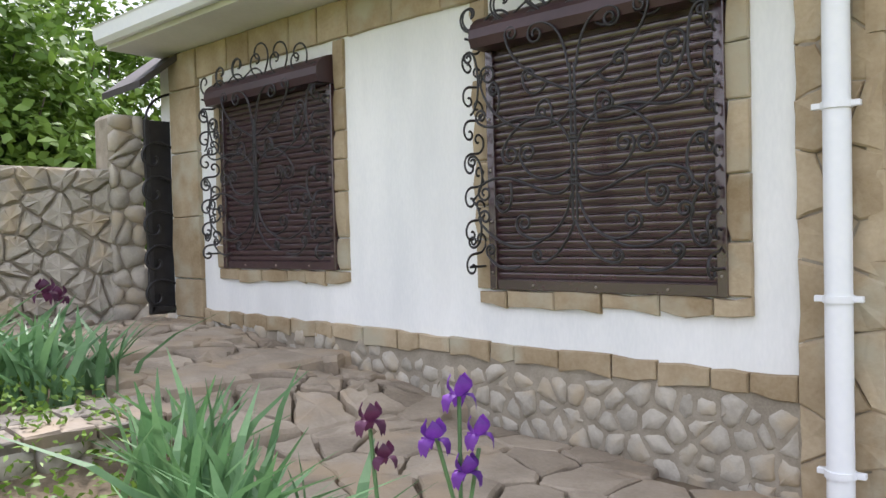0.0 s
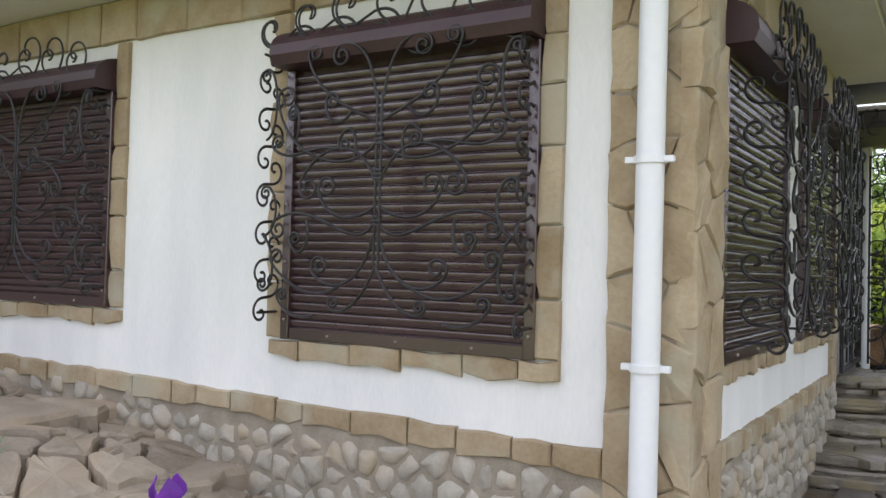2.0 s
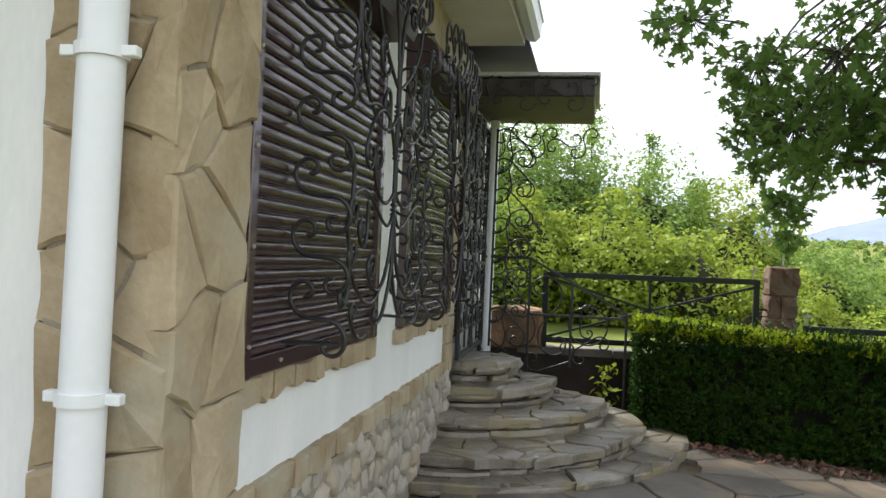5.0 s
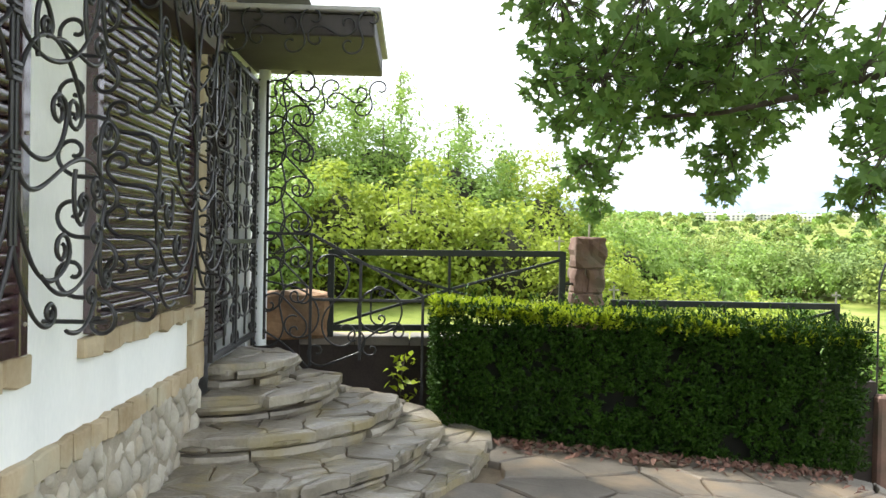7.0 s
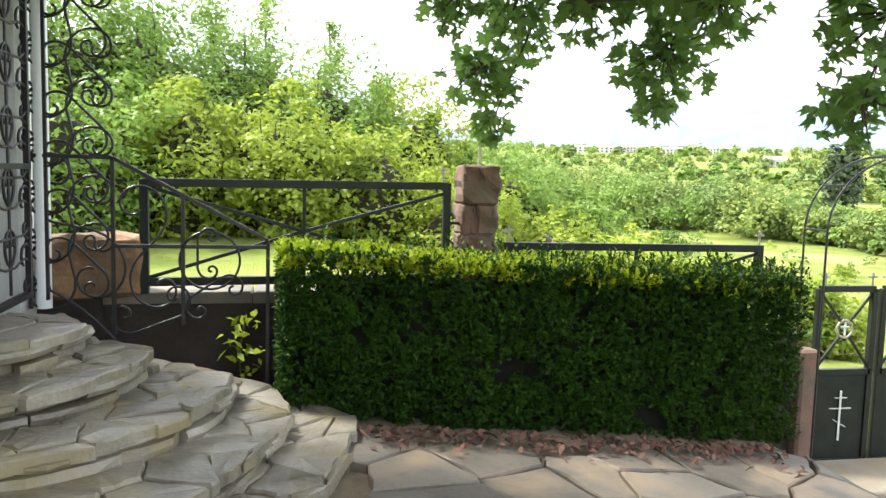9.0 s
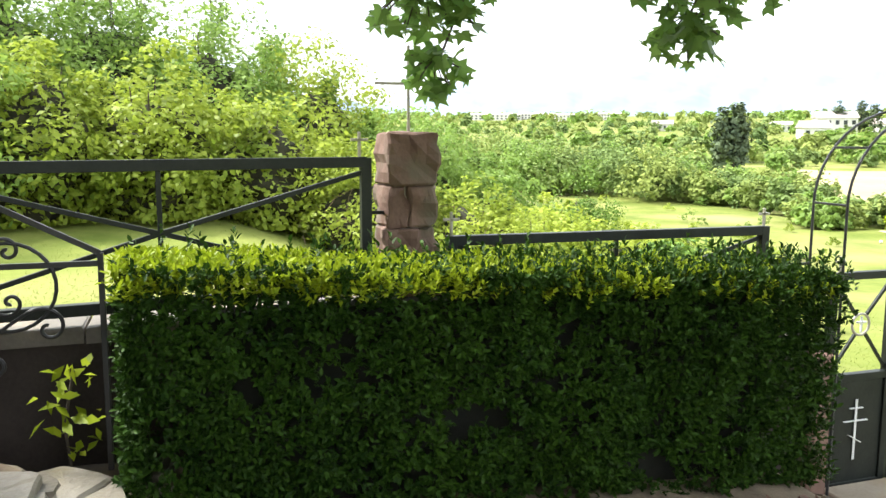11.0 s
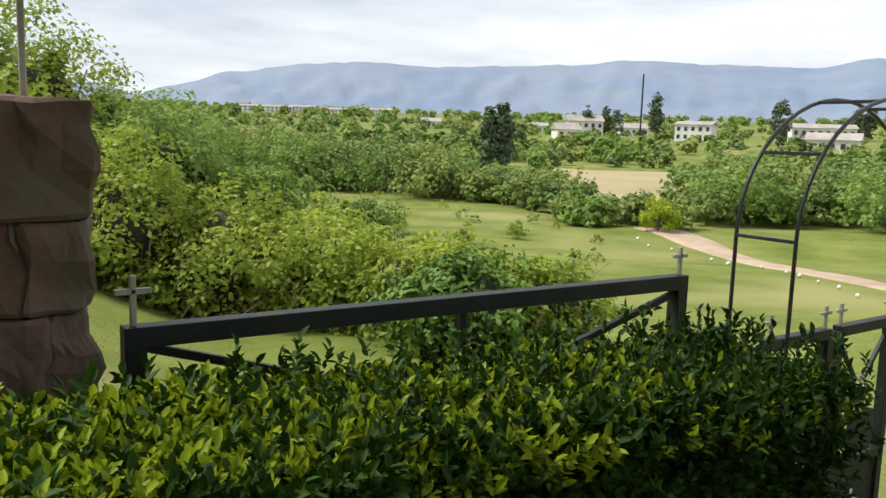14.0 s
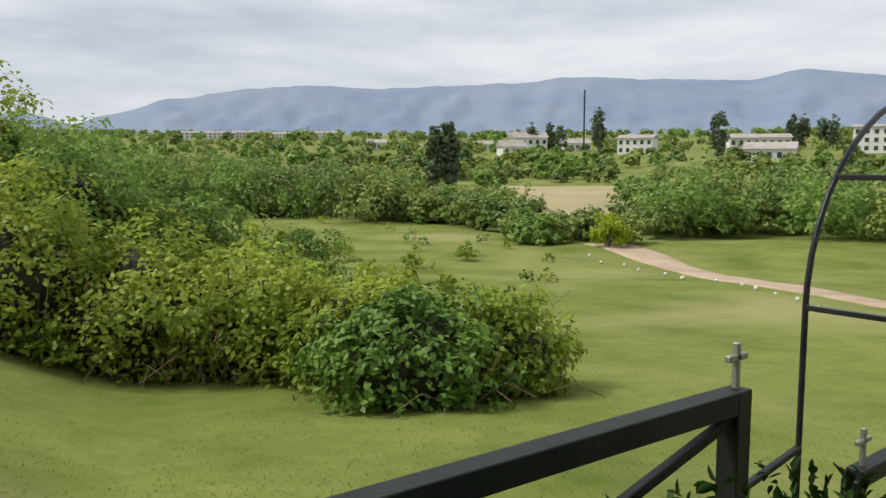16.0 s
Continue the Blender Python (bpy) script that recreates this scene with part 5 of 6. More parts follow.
# young pale tree by the track
yt = shrub(polar(-50.2, 42), (1.0, 1.0, 1.2), 40, 50, 0.16, M_HEDGETIP, "young pale green tree beside the dirt track", name="young_tree", category="tree", stems=False)
yz = height(*polar(-50.2, 42))
tube("trunk", [[(*polar(-50.2, 42), yz - 0.1), (*polar(-50.2, 42), yz + 1.0)]], 0.06, M_BARK, yt)
# trees behind the side wall of the yard
for x, y, rad in ((-1.5, 10.5, (1.8, 1.6, 2.2)), (0.6, 10.2, (1.7, 1.6, 2.4)), (2.6, 10.4, (1.6, 1.5, 2.3)), (1.0, 13.5, (2.6, 2.2, 3.6)), (-2.5, 13.5, (2.6, 2.2, 3.4)), (4.5, 13.0, (2.2, 2.0, 3.3))):
    shrub((x, y), rad, 230, 50, 0.18, M_BRAMBLE, "leafy tree behind the stone wall", name="yard_tree", category="tree", group="trees behind the stone wall", clump=0.2, low=-0.7)

# belts of trees in the middle distance
belts = empty("far_woods", (40, -40, -4), label="belts of mixed green trees across the valley", category="woods", kind="stuff")
allp, allo = [], []


def belt(th0, th1, d0, d1, count, r0, r1, per=26):
    for _ in range(count):
        x, y = polar(br.uniform(th0, th1), br.uniform(d0, d1))
        r = br.uniform(r0, r1)
        z = height(x, y)
        pts, out = crown_points((x, y, z + r * 0.6), (r, r, r * br.uniform(0.75, 1.15)), 26, per, br, 0.3, -0.4)
        allp.append(pts)
        allo.append(out)


def flush(size, name, mat=M_FARLEAF):
    for k, m in ((0, mat), (1, M_FARPALE), (2, M_THICKET)):
        leaves(name, np.concatenate(allp[k::3]), size, np.concatenate(allo[k::3]), m, br, belts, aspect=0.75, spread=0.5)
    allp.clear(), allo.clear()


CREST = ((-80, 2.6), (-63, 3.0), (-56, 3.2), (-52, 2.0), (-49, 1.3), (-45, 1.5), (-40, 2.0), (-37, 2.1), (-33, 3.0), (-27, 3.7), (-14, 3.9))


def wood(th0, th1, count, near, deep, per):
    """Trees just beyond the brow of the meadow, as tall as the brow is far."""
    for _ in range(count):
        th = br.uniform(th0, th1)
        d = near + max(0.0, (th + 50) * 0.9) + br.uniform(0, deep)
        x, y = polar(th, d)
        r = float(np.interp(th, [c[0] for c in CREST], [c[1] for c in CREST])) * br.uniform(0.55, 1.0)
        pts, out = crown_points((x, y, height(x, y) + r * 0.6), (r, r, r * br.uniform(0.8, 1.15)), 26, per, br, 0.3, -0.4)
        allp.append(pts)
        allo.append(out)


wood(-44.5, -15, 125, 45, 14, 30)
wood(-80, -50.5, 80, 48, 14, 30)
belt(-52, -43.5, 43, 50, 26, 0.5, 1.25, 16)
flush(0.30, "near_belt")
belt(-43, -12, 105, 150, 50, 1.6, 2.8, 8)
belt(-78, -51, 75, 130, 50, 1.6, 2.6, 8)
belt(-50, -43, 132, 155, 16, 1.2, 2.0, 8)
flush(0.8, "middle_belt")
belt(-78, -8, 160, 320, 170, 1.5, 2.7, 5)
belt(-78, -5, 320, 600, 260, 2.0, 3.8, 4)
flush(1.5, "town_trees")
belt(-80, 0, 620, 1500, 380, 4, 7, 2)
flush(4.0, "plain_trees")


def poplar(th, d, h, w):
    x, y = polar(th, d)
    z = height(x, y)
    e = empty("poplar_tree", (x, y, z), label="tall narrow dark poplar in the valley", category="tree", group="dark poplars in the valley")
    pts, out = crown_points((x, y, z + h * 0.52), (w / 2, w / 2, h / 2), 110, 14, br, 0.2, -0.95)
    leaves("foliage", pts, max(0.3, h * 0.06), out, M_POPLAR, br, e, aspect=0.6, spread=0.6)
    tube("trunk", [[(x, y, z - 0.3), (x, y, z + h * 0.8)]], 0.02 * h, M_BARK, e, res=0, taper=(1, 0.3))


for th, d, h, w in ((-37.7, 90, 8.6, 2.0), (-38.6, 91, 9.1, 2.1), (-39.0, 92, 8.2, 1.7), (-44.6, 330, 13, 5), (-45.9, 335, 13, 5), (-46.7, 332, 12, 5), (-49.3, 300, 17, 5), (-57.3, 280, 16, 5.5), (-61.8, 420, 17, 6), (-62.5, 425, 17, 6), (-63.7, 430, 16, 6), (-64.3, 428, 16, 6)):
    poplar(th, d, h, w)
px, py = polar(-48.3, 320)
tagged(tube("mast", [[(px, py, height(px, py)), (px, py, height(px, py) + 25)]], 0.35, M_IRON), label="thin dark mast above the town", category="mast")


# ---- houses of the far town ----
def house(th, d, length, depth, storeys, turn, roof_h, bays):
    x, y = polar(th, d)
    z = height(x, y)
    h = storeys * 3.0 + 0.6
    e = empty("far_house", (x, y, z), label="pale rendered house with a low roof in the far town", category="house", group="houses of the far town")
    base = pose(x, y, z, 0, 0, th - 90 + turn)
    bm = bmesh.new()
    add_box(bm, base @ pose(0, 0, h / 2), length, depth, h)
    finish("wall", bm, M_HOUSE, e)
    L, D = length / 2 + 0.5, depth / 2 + 0.5
    vs = [base @ Vector(v) for v in ((-L, -D, h), (L, -D, h), (L, D, h), (-L, D, h), (-L, 0, h + roof_h), (L, 0, h + roof_h))]
    obj("roof", vs, [(0, 1, 5, 4), (2, 3, 4, 5), (0, 4, 3), (1, 2, 5), (3, 2, 1, 0)], M_HOUSEROOF, e)
    for s in range(storeys):
        for k in range(bays):
            wb = bmesh.new()
            add_box(wb, base @ pose((k + 0.5) / bays * length - length / 2, -depth / 2, 1.9 + s * 3.0), length / bays * 0.45, 0.2, 1.5)
            finish("window", wb, M_DARKGLASS, e)


for th, d, ln, dp, st, tu, rh, bays in ((-43.2, 300, 9, 7, 1, 20, 2.5, 3), (-44.4, 330, 14, 8, 2, 15, 2.5, 5), (-47.6, 400, 15, 9, 1, 25, 2.5, 5), (-52.0, 330, 14, 9, 2, -15, 1.5, 5), (-59.8, 300, 20, 9, 2, 10, 1.5, 8), (-60.6, 240, 13, 8, 1, -5, 2, 5), (-67, 330, 18, 10, 3, 0, 1, 6), (-33.6, 420, 10, 8, 1, 0, 2, 4), (-58.0, 490, 18, 10, 2, 8, 1, 6), (-41.2, 430, 10, 8, 1, 0, 2, 4), (-27, 900, 40, 14, 2, 0, 2, 10), (-22, 950, 60, 14, 2, 0, 2, 12), (-24.5, 960, 30, 14, 2, 0, 2, 8), (-30, 930, 26, 12, 2, 0, 2, 8)):
    house(th, d, ln, dp, st, tu, rh, bays)

# ---- mountains ----
RIDGE = [(-110, 4.5), (-95, 5.0), (-80, 5.0), (-72, 5.3), (-68, 5.6), (-66, 5.9), (-62.6, 6.35), (-59, 5.8), (-54, 6.0), (-47.7, 6.3), (-43, 5.9), (-38, 5.75), (-34, 5.55), (-29, 5.75), (-25, 5.45), (-20, 4.7), (-15.5, 3.5), (-13.6, 2.9), (-11, 3.5), (-6, 3.2), (0, 3.0), (20, 3.4), (40, 3.0)]


def ridge(th):
    for (a, e0), (b, e1) in zip(RIDGE, RIDGE[1:]):
        if th <= b:
            k = (th - a) / (b - a)
            k = k * k * (3 - 2 * k)
            return e0 + (e1 - e0) * k
    return RIDGE[-1][1]


mv, mf, nt, nr = [], [], 300, 26
for i in range(nt + 1):
    th = -110 + 150 * i / nt
    e = ridge(th) - 0.45 + 0.10 * noise.noise((th * 0.7, 0, 0)) + 0.05 * noise.noise((th * 2.3, 5, 0))
    for j in range(nr + 1):
        f = j / nr
        d = 2600 + 1500 * f
        x, y = polar(th, d)
        top = 1.35 + 4100 * math.tan(radians(e))
        gully = noise.noise((th * 0.55 + f * 1.5, f * 3, 2)) * 0.3 + noise.noise((th * 1.7, f * 6, 7)) * 0.15
        z = 40 + (top - 40) * (f ** 1.15) + gully * 130 * math.sin(math.pi * f) * 0.8
        mv.append((x, y, z))
for i in range(nt):
    for j in range(nr):
        a = i * (nr + 1) + j
        mf.append((a, a + 1, a + nr + 2, a + nr + 1))
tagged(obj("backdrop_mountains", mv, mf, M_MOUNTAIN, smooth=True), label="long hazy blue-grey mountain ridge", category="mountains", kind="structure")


# ---- dirt track, bare fields ----
def ribbon(name, pts, widths, mat, label, lift=0.03):
    vs, fs = [], []
    P = [Vector(p) for p in pts]
    dense = []
    for i in range(len(P) - 1):
        for k in range(14):
            f = k / 14
            dense.append((P[i].lerp(P[i + 1], f), widths[i] + (widths[i + 1] - widths[i]) * f))
    dense.append((P[-1], widths[-1]))
    for i, (q, w) in enumerate(dense):
        a = dense[max(0, i - 1)][0]
        b = dense[min(len(dense) - 1, i + 1)][0]
        d = (b - a).normalized()
        side = Vector((-d.y, d.x))
        w *= 1 + 0.25 * noise.noise((q.x * 0.3, q.y * 0.3, 2))
        for k in range(7):
            s = q + side * (w * (k / 6 - 0.5))
            vs.append((s.x, s.y, height(s.x, s.y) + (lift if 0 < k < 6 else -0.3)))
    for i in range(len(dense) - 1):
        for k in range(6):
            a = i * 7 + k
            fs.append((a, a + 1, a + 8, a + 7))
    return tagged(obj(name, vs, fs, mat, smooth=True), label=label, category="dirt track", kind="structure")


ribbon("dirt_track", [polar(-50, 44), polar(-56, 35), polar(-62, 28), polar(-68, 24.5), polar(-78, 22)], [3.4, 2.6, 2.0, 1.8, 1.8], M_TRACK, "pale reddish dirt track crossing the meadow", 0.045)
ribbon("bare_field", [polar(-45.5, 62), polar(-46.5, 85), polar(-48, 120)], [9, 18, 32], M_FIELD, "dry bare field between the trees", 0.35)
wst = empty("white_stones", (30, -30, -3), label="row of whitewashed stones along the track", category="stones", kind="stuff")
sb = bmesh.new()
for k in range(13):
    x, y = polar(-48.5 - k * 1.3 + br.normal(0, 0.4), 37.5 - k * 1.2 + br.normal(0, 0.4))
    bmesh.ops.create_icosphere(sb, subdivisions=1, radius=br.uniform(0.05, 0.085), matrix=pose(x, y, height(x, y) + 0.07))
finish("stone", sb, M_WHITEPAINT, wst)

# ---- meadow grass near the fence ----
gr = np.random.default_rng(50)
n = 60000
th = gr.uniform(-75, 45, n)
d = 1.2 + 15 * gr.random(n) ** 1.4
gx, gy = 8.44 + d * np.cos(np.radians(th)), -2.15 + d * np.sin(np.radians(th))
keep = gx > 9.65
gx, gy = gx[keep], gy[keep]
gz = np.array([height(a, b) for a, b in zip(gx, gy)])
n = len(gx)
h = gr.uniform(0.008, 0.020, n)
a = gr.uniform(0, 2 * math.pi, n)
w = 0.006
lean = gr.normal(0, 0.03, (n, 2))
v = np.empty((n, 4, 3))
v[:, 0] = np.stack([gx - w * np.cos(a), gy - w * np.sin(a), gz - 0.01], 1)
v[:, 1] = np.stack([gx + w * np.cos(a), gy + w * np.sin(a), gz - 0.01], 1)
v[:, 2] = np.stack([gx + lean[:, 0] + 0.001, gy + lean[:, 1], gz + h], 1)
v[:, 3] = np.stack([gx + lean[:, 0] - 0.001, gy + lean[:, 1], gz + h], 1)
tagged(soup("meadow_grass", v.reshape(-1, 3), np.arange(4 * n).reshape(-1, 4), M_BLADE), label="short green meadow grass", category="grass", kind="stuff")

# ---- irises ----
ir = np.random.default_rng(61)


def iris_clump(x, y, count, hmin, hmax, label="clump of sword-shaped green iris leaves"):
    z = yard(x, y)
    e = empty("iris_plant", (x, y, z), label=label, category="iris", group="irises in the bed")
    vs, fs = [], []
    for _ in range(round(count * 0.7)):
        bx, by = x + ir.normal(0, 0.09), y + ir.normal(0, 0.09)
        h, w, a = ir.uniform(hmin * 0.8, hmax), ir.uniform(0.015, 0.030), ir.uniform(0, math.pi)
        lx, ly = ir.normal(0, 0.20), ir.normal(0, 0.20)
        o = len(vs)
        for f, ww in ((0, 0.8), (0.35, 1.0), (0.7, 0.75), (1.0, 0.06)):
            cx, cy, cz = bx + lx * f * f, by + ly * f * f, z - 0.02 + h * (f - 0.12 * f * f)
            dx, dy = math.cos(a) * w * ww, math.sin(a) * w * ww
            vs += [(cx - dx, cy - dy, cz), (cx, cy, cz + 0.0), (cx + dx, cy + dy, cz)]
        for k in range(3):
            b = o + 3 * k
            fs += [(b, b + 1, b + 4, b + 3), (b + 1, b + 2, b + 5, b + 4)]
    obj("leaves", vs, fs, M_IRISLEAF, e)
    return e


def iris_bloom(e, at, mat, r):
    """Three upright and three hanging ruffled petals."""
    vs, fs = [], []
    r *= 0.8
    for k in range(6):
        a = k * math.pi / 3 + ir.uniform(-0.2, 0.2)
        up = k % 2 == 0
        for i in range(5):
            f = i / 4
            rad = r * (0.08 + (0.55 * math.sin(f * 2.4) if up else 0.85 * math.sin(f * 1.75)))
            zz = r * (1.15 * f if up else 0.35 * math.sin(f * 2.6) - 0.9 * f * f)
            wid = r * 0.5 * math.sin(0.25 + f * 2.5)
            for s in (-1, -0.35, 0.35, 1):
                vs.append((at[0] + math.cos(a) * rad - math.sin(a) * wid * s, at[1] + math.sin(a) * rad + math.cos(a) * wid * s, at[2] + zz + r * 0.10 * ((i * 3 + int(s * 3)) % 3 - 1) * f))
        o = k * 20
        for i in range(4):
            for j in range(3):
                b = o + i * 4 + j
                fs.append((b, b + 1, b + 5, b + 4))
    obj("bloom", vs, fs, mat, e, smooth=True)


for x, y, c, a, b in ((1.32, 2.4, 44, 0.42, 0.62), (1.48, 2.15, 26, 0.3, 0.45), (1.3, 2.6, 40, 0.45, 0.72), (1.42, 2.9, 44, 0.5, 0.75), (1.22, 2.3, 30, 0.3, 0.5), (1.55, 2.5, 22, 0.3, 0.45), (1.38, 1.98, 20, 0.25, 0.4), (1.5, 3.2, 26, 0.4, 0.6),
                      (1.45, 4.6, 44, 0.4, 0.62), (1.75, 4.7, 34, 0.35, 0.55), (1.2, 4.8, 44, 0.4, 0.6), (0.9, 4.7, 40, 0.4, 0.6), (1.6, 5.1, 34, 0.35, 0.5), (1.2, 5.4, 40, 0.4, 0.62), (0.6, 5.0, 40, 0.5, 0.7), (0.3, 4.6, 40, 0.5, 0.7), (0.8, 5.6, 36, 0.5, 0.7), (0.3, 5.7, 36, 0.5, 0.7)):
    iris_clump(x, y, c, a, b)
e = iris_clump(1.5, 1.5, 10, 0.25, 0.45, "iris with deep purple blooms on tall stems")
zz = yard(1.5, 1.5)
tube("stem", [[(1.5, 1.5, zz), (1.51, 1.5, 0.86)], [(1.50, 1.49, 0.5), (1.44, 1.52, 0.76)], [(1.5, 1.49, 0.45), (1.54, 1.46, 0.72)]], 0.006, M_IRISLEAF, e)
for at, r in (((1.51, 1.5, 0.86), 0.062), ((1.44, 1.53, 0.75), 0.058), ((1.54, 1.46, 0.755), 0.055), ((1.50, 1.47, 0.66), 0.055)):
    iris_bloom(e, at, M_PURPLE, r)
e = iris_clump(1.32, 1.70, 8, 0.25, 0.4, "iris with maroon and mauve blooms")
tube("stem", [[(1.36, 1.62, yard(1.3, 1.7)), (1.33, 1.66, 0.78)]], 0.006, M_IRISLEAF, e)
iris_bloom(e, (1.33, 1.66, 0.80), M_MAROON, 0.055)
iris_bloom(e, (1.36, 1.64, 0.70), M_MAROON, 0.045)
e = iris_clump(1.75, 5.6, 10, 0.3, 0.45, "dark maroon iris in the bed")
iris_bloom(e, (1.78, 5.6, 0.97), M_MAROON, 0.1)
iris_bloom(e, (1.9, 5.7, 0.93), M_MAROON, 0.08)
low = np.array([(ir.uniform(-0.6, 1.6), ir.uniform(2.6, 6.4), 0) for _ in range(6000)])
low[:, 2] = [yard(a, b) + ir.uniform(0.01, 0.16) for a, b, _ in low]
tagged(leaves("bed_weeds", low, 0.05, np.tile([0, 0, 1.0], (len(low), 1)), M_BRAMBLE, ir, spread=0.6), label="low weeds and ground cover in the flower bed", category="weeds", kind="stuff")

# dead leaves under the hedge
dl = np.array([(8.34 - abs(ir.normal(0, 0.16)), ir.uniform(-3.2, -0.7), 0) for _ in range(520)])
dl[:, 2] = [yard(a, b) + 0.045 + ir.uniform(0, 0.03) for a, b, _ in dl]
tagged(leaves("fallen_leaves", dl, 0.06, np.tile([0, 0, 1.0], (len(dl), 1)), M_DEAD, ir, spread=0.5), label="drift of dry red-brown fallen leaves", category="leaves", kind="stuff")

# ---- side wall of the yard, its iron gate and roof ----
wall_w = tagged(box("wall_garden", pose(0.45, 7.06, 0.9), 4.9, 0.3, 2.05, M_MORTAR, bevel=0.02), label="grey rubble garden wall", category="wall", kind="structure")
wall_p = box("wall_garden_post", pose(2.88, 7.02, 1.3), 0.30, 0.34, 2.2, M_MORTAR, wall_w, bevel=0.04)
g3 = empty("garden_gate", (3.1, 6.75, 0.65), label="black iron garden gate with scrolls", category="gate")
bars("gate_frame", [((3.0, 6.72, 0.66), (3.0, 6.72, 2.35)), ((3.62, 6.72, 0.66), (3.62, 6.72, 2.35)), ((3.0, 6.72, 0.7), (3.62, 6.72, 0.7))], 0.04, M_IRON, g3)
box("gate_sheet", pose(3.32, 6.75, 1.5), 0.66, 0.012, 1.7, M_IRON, g3)
tube("scrollwork", [[(3.31 + 0.31 * math.cos(t), 6.72, 2.35 + 0.25 * math.sin(t)) for t in np.linspace(0, math.pi, 14)]] + [[(x, 6.70, y) for x, y in scroll((3.08, 0.8 + k * 0.3), (3.3, 1.05 + k * 0.3), 1, "S")] for k in range(5)], 0.012, M_IRON, g3)
gr3 = tagged(obj("gate_roof", [(2.86, 6.5, 2.58), (3.4, 6.5, 3.0), (3.4, 7.3, 3.0), (2.86, 7.3, 2.58), (2.86, 6.5, 2.64), (3.4, 6.5, 3.06), (3.4, 7.3, 3.06), (2.86, 7.3, 2.64)],
                 [(0, 1, 2, 3), (7, 6, 5, 4), (0, 4, 5, 1), (1, 5, 6, 2), (2, 6, 7, 3), (3, 7, 4, 0)], M_ROOF), label="small sloping roof over the garden gate", category="roof", kind="structure")
curb = tagged(empty("bed_wall", (0.9, 3.6, 0.2)), label="low stone wall round the iris bed", category="low wall", kind="structure")
CA, CB = Vector((1.84, 3.94, 0)), Vector((-0.5, 3.98, 0))
cdir = (CB - CA).normalized()
cn = Vector((-cdir.y, cdir.x, 0))
bm = bmesh.new()
bar(bm, CA + Vector((0, 0, 0.22)), CB + Vector((0, 0, 0.22)), 0.50, 0.44, 0.02)
finish("wall_core", bm, M_MORTAR, curb)

# ---- stones of walls and pavements ----
wrng = np.random.default_rng(77)
# plinth of rubble, band of dressed stone, frames, corner stones
BAND = 0.0185


def band_low(u):
    return 0.515 + BAND * u


stonework("plinth_stone", wall_a, (0.3, 0.0), (LEN_A - 0.4, 0.62), 0.118, on_a, 0.033, 0.006, M_RUBBLE, wrng, keep=lambda u, v: v < band_low(u) - 0.03 and v > yard(3.3, 1.1 + u) - 0.08, rim=0.02, rough=0.008, round_k=0.16, vary=0.012, ragged=0.004)
slab("plinth_mortar", on_a, 0.3, LEN_A - 0.4, -0.1, 0.585, 0.002, 0.019, M_MORTAR, wall_a)
course("band_stone", wall_a, on_a, 0.31, LEN_A - 0.42, 0.515, 0.62, 0.25, 0.035, M_SAND, slope=BAND, ragged=0.02)
stonework("plinth_stone", wall_b, (0.3, 0.0), (3.9, 0.55), 0.115, on_b, 0.033, 0.006, M_RUBBLE, wrng, keep=lambda u, v: v < 0.5, rim=0.02, rough=0.008, round_k=0.16, vary=0.012, ragged=0.004)
slab("plinth_mortar", on_b, 0.3, 3.9, -0.1, 0.50, 0.002, 0.019, M_MORTAR, wall_b)
course("band_stone", wall_b, on_b, 0.36, 3.95, 0.51, 0.605, 0.16, 0.035, M_SAND, ragged=0.014)


def frame_stones(wall, on, u0, u1, v0, v1, top):
    course("sill_stone", wall, on, u0 - 0.11, u1 + 0.1, v0 - 0.095, v0 - 0.004, 0.26, 0.03, M_SAND, ragged=0.02)
    course("jamb_stone", wall, on, u0 - 0.105, u0 - 0.002, v0, top, 0.26, 0.028, M_SAND, tall=True)
    course("jamb_stone", wall, on, u1 + 0.002, u1 + 0.105, v0, top, 0.26, 0.028, M_SAND, tall=True)


frame_stones(wall_a, on_a, 0.615, 2.02, 0.965, 2.66, 2.655)
frame_stones(wall_a, on_a, 3.395, 4.79, 1.058, 2.66, 2.655)
course("frieze_stone", wall_a, on_a, 0.31, LEN_A - 0.4, 2.66, 2.915, 0.42, 0.03, M_SAND, ragged=0.006)
course("sill_stone", wall_b, on_b, 0.375, 1.9, 0.865, 0.951, 0.16, 0.03, M_SAND, ragged=0.018)
course("sill_stone", wall_b, on_b, 2.3, 3.78, 0.865, 0.951, 0.16, 0.03, M_SAND, ragged=0.018)
course("jamb_stone", wall_b, on_b, 3.75, 3.99, 0.5, 2.66, 0.24, 0.03, M_SAND, tall=True)
course("frieze_stone", wall_b, on_b, 0.34, 5.5, 2.66, 2.915, 0.4, 0.03, M_SAND, ragged=0.006)
# corner stones: two tiers, large rough pieces
slab("corner_core", on_a, -0.03, 0.29, -0.1, 2.915, 0.0, 0.030, M_MORTAR, wall_a)
slab("corner_core", on_b, 0.0, 0.37, -0.1, 2.915, 0.0, 0.042, M_MORTAR, wall_b)
stonework("corner_stone", wall_a, (-0.045, 0.0), (0.31, 2.91), 0.27, on_a, 0.046, 0.002, M_SAND, wrng, rim=0.010, ratio=0.62, rough=0.006, round_k=0.0, vary=0.012, ragged=0.006, jitter=0.3)
stonework("corner_stone", wall_b, (-0.045, 0.0), (0.37, 2.91), 0.29, on_b, 0.056, 0.002, M_SAND, wrng, rim=0.010, ratio=0.72, rough=0.008, round_k=0.0, vary=0.010, ragged=0.008)
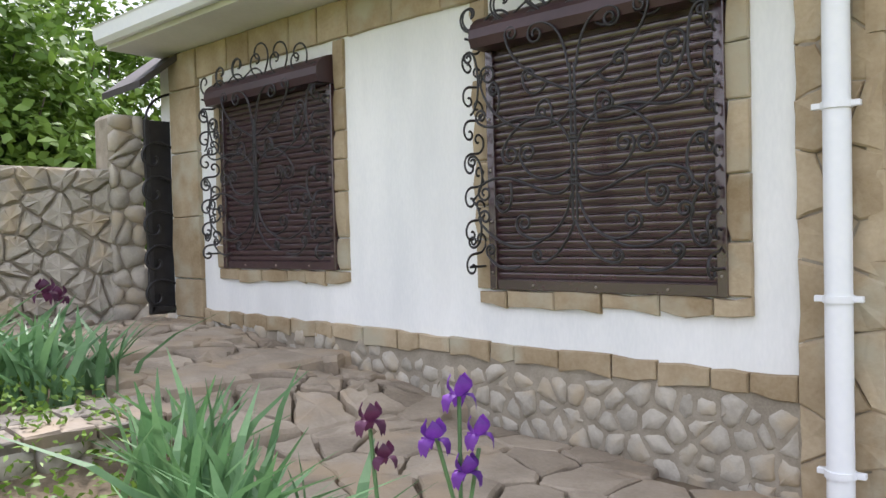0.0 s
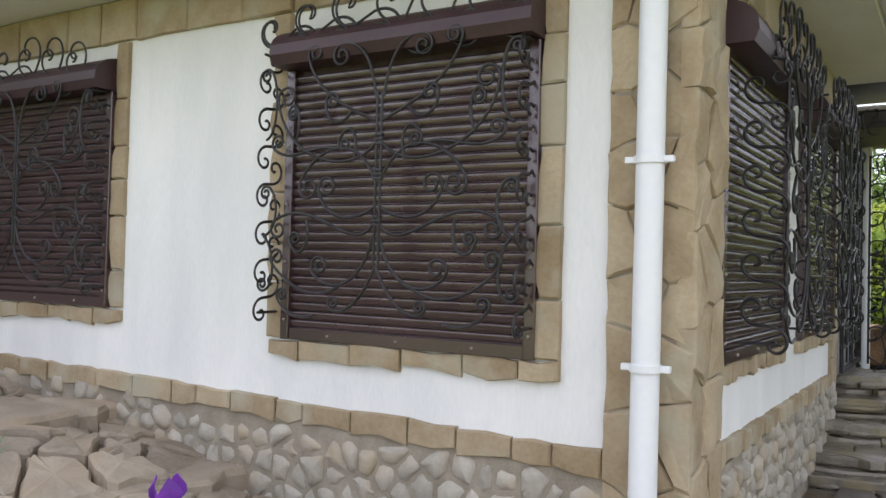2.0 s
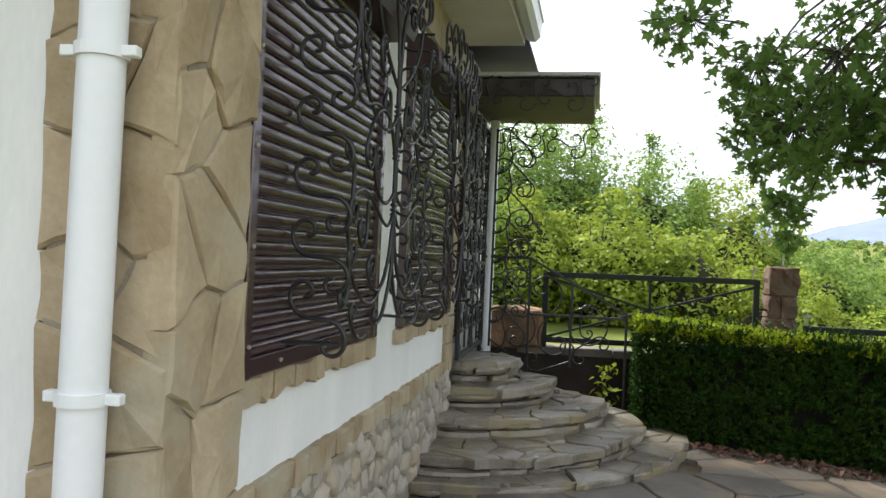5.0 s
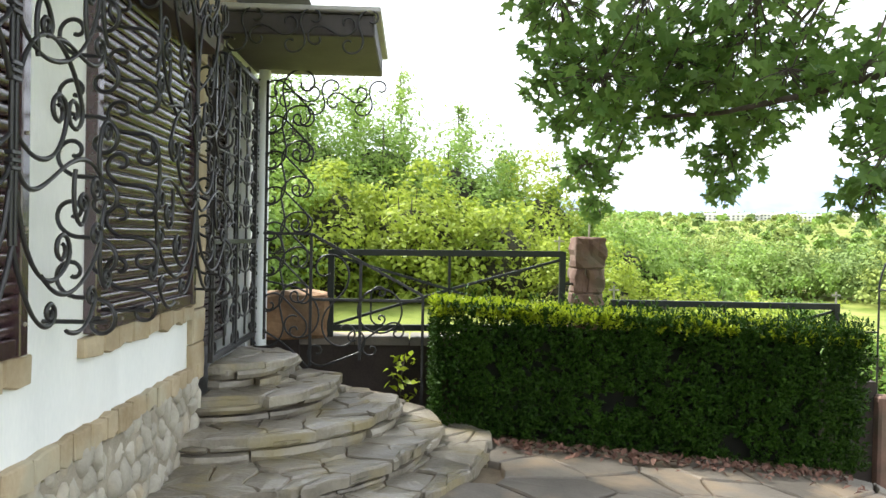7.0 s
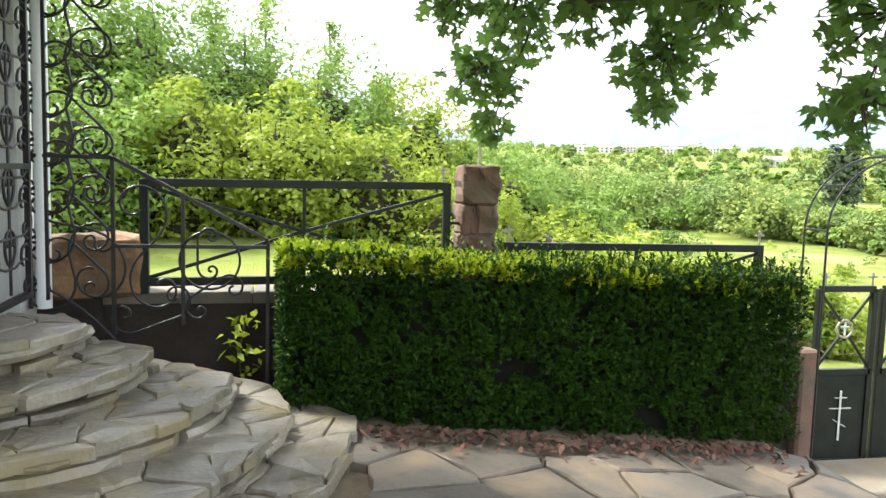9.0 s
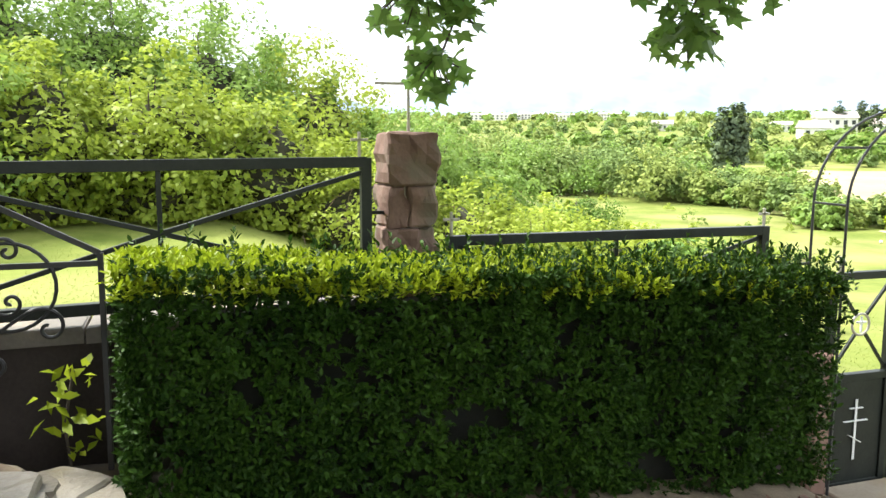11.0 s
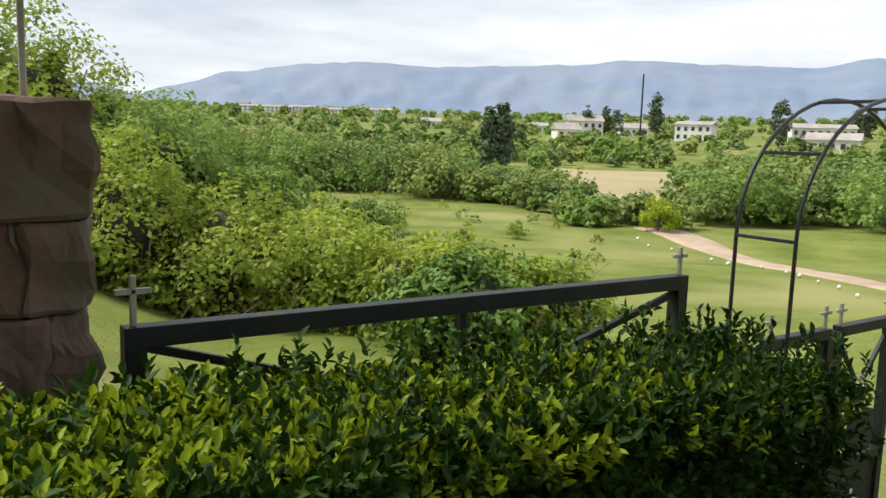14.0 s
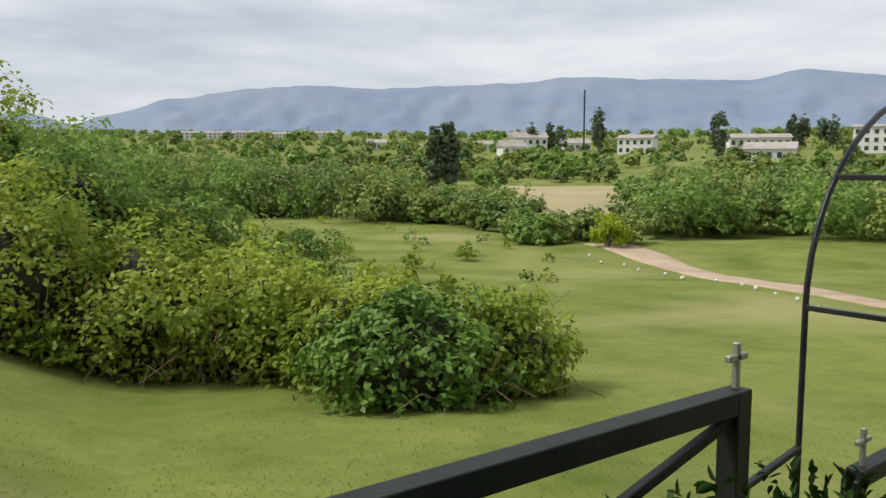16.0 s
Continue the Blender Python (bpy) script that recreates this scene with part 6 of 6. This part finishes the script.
course("corner_stone", wall_a, on_a, LEN_A - 0.4, LEN_A + 0.02, 0.3, 2.91, 0.42, 0.042, M_SAND, tall=True, ragged=0.012)

# garden wall stones
on_g = lambda u, v, w: (u, 6.91 - w, v)
stonework("wall_stone", wall_w, (-2.0, 0.35), (2.78, 1.93), 0.185, on_g, 0.045, 0.010, M_RUBBLE, wrng, rim=0.018, rough=0.016, vary=0.014, ratio=1.3, round_k=0.1, ragged=0.012)
on_p = lambda u, v, w: (u, 6.85 - w, v)
stonework("wall_stone", wall_w, (2.72, 0.4), (3.04, 2.4), 0.17, on_p, 0.03, 0.007, M_RUBBLE, wrng, rim=0.02, rough=0.01)
# bed wall cap and face
for k in range(15):
    for side in (0, 1):
        q0, q1 = CA.lerp(CB, (k + 0.3 * side) / 15 + 0.002), CA.lerp(CB, (k + 1 + 0.3 * side) / 15 - 0.002)
        e0, e1 = (-0.28, -0.004) if side else (0.004, 0.29)
        poly = [np.array((v.x, v.y)) + wrng.uniform(-0.008, 0.008, 2) for v in (q0 + cn * e0, q1 + cn * e0, q1 + cn * e1, q0 + cn * e1)][::-1]
        vs, fs = stone_mesh(poly, lambda u, v, w: (u, v, 0.432 + w), 0.035 + wrng.uniform(-0.008, 0.014), 0.01, M_FLAG, wrng, 0.006)
        obj("cap_stone", vs, fs, M_FLAG, curb)
on_curb = lambda u, v, w: CA + cdir * u + cn * (0.25 + w) + Vector((0, 0, v))
stonework("face_stone", curb, (0.0, 0.02), (2.3, 0.43), 0.15, on_curb, 0.03, 0.006, M_RUBBLE, wrng, rim=0.02, ratio=1.3, rough=0.01, vary=0.01)

# flagstones
pave = tagged(empty("pavement", (6.5, -1.0, 0)), label="crazy paving of pale irregular flagstones", category="pavement", kind="structure")
lay = lambda u, v, w: (u, v, yard(u, v) - 0.018 + w)


def step_free(u, v):
    dx = (u - STEP_C[0]) / (2.1 if u < STEP_C[0] else 0.8)
    return dx * dx + ((v - STEP_C[1]) / 1.86) ** 2 > 0.93


stonework("flagstone", pave, (5.2, -4.2), (9.2, 0.9), 0.43, lay, 0.05, 0.007, M_FLAG, wrng, keep=lambda u, v: step_free(u, v) and not (u > 8.35 and -3.6 < v < -0.35) and (u > 6.0 or v > -2.6), rim=0.010, ratio=1.25, rough=0.004, round_k=0.0, ragged=0.014, vary=0.006)
stonework("flagstone", pave, (1.5, -0.6), (5.2, 3.45), 0.30, lay, 0.045, 0.007, M_TERRACE, wrng, keep=lambda u, v: not (u > 3.45 and v > 1.0), rim=0.012, ratio=1.2, rough=0.006, round_k=0.0, ragged=0.014, vary=0.01)
stonework("flagstone", pave, (1.75, 3.45), (3.45, 6.8), 0.28, lay, 0.07, 0.010, M_TERRACE, wrng, keep=lambda u, v: u < 3.4, rim=0.016, ratio=1.3, rough=0.010, round_k=0.12, ragged=0.03, vary=0.025)
white_slab = tagged(box("gate_landing", pose(8.95, -4.6, -0.74), 0.6, 1.0, 0.06, M_TERRACE, pave, bevel=0.01))

# thick rough slabs that form the low terrace steps
terr = empty("terrace_step", (2.6, 4.2, 0.25), label="thick rough stone slabs forming low terrace steps", category="steps")
for x0, x1, y0, y1, top, th in ((1.95, 2.50, 4.20, 4.85, 0.49, 0.16), (2.51, 3.1, 4.32, 4.95, 0.50, 0.17), (3.11, 3.42, 4.36, 4.9, 0.49, 0.16), (2.3, 2.95, 3.36, 3.8, 0.27, 0.12), (2.96, 3.48, 3.34, 3.75, 0.275, 0.12), (1.75, 2.35, 5.05, 5.6, 0.60, 0.12), (2.36, 2.95, 5.15, 5.7, 0.605, 0.12)):
    poly = [np.array(q) for q in ((x0, y0), ((x0 * 2 + x1) / 3, y0 - 0.05), ((x0 + x1 * 2) / 3, y0 + 0.02), (x1, y0 - 0.01), (x1 + 0.0, (y0 + y1) / 2), (x1 - 0.02, y1), ((x0 + x1) / 2, y1 + 0.04), (x0 + 0.02, y1), (x0, (y0 + y1) / 2))]
    poly = [q + wrng.uniform(-0.02, 0.02, 2) * (0.5, 1) for q in poly]
    vs, fs = stone_mesh(poly, lambda u, v, w, top=top, th=th: (u + (0.02 * math.sin(w * 60 + u * 9) if 0 < w < th * 0.9 else 0), v, top - th + w), th, 0.03, M_TERRACE, wrng, 0.010)
    obj("slab", vs, fs, M_TERRACE, terr)
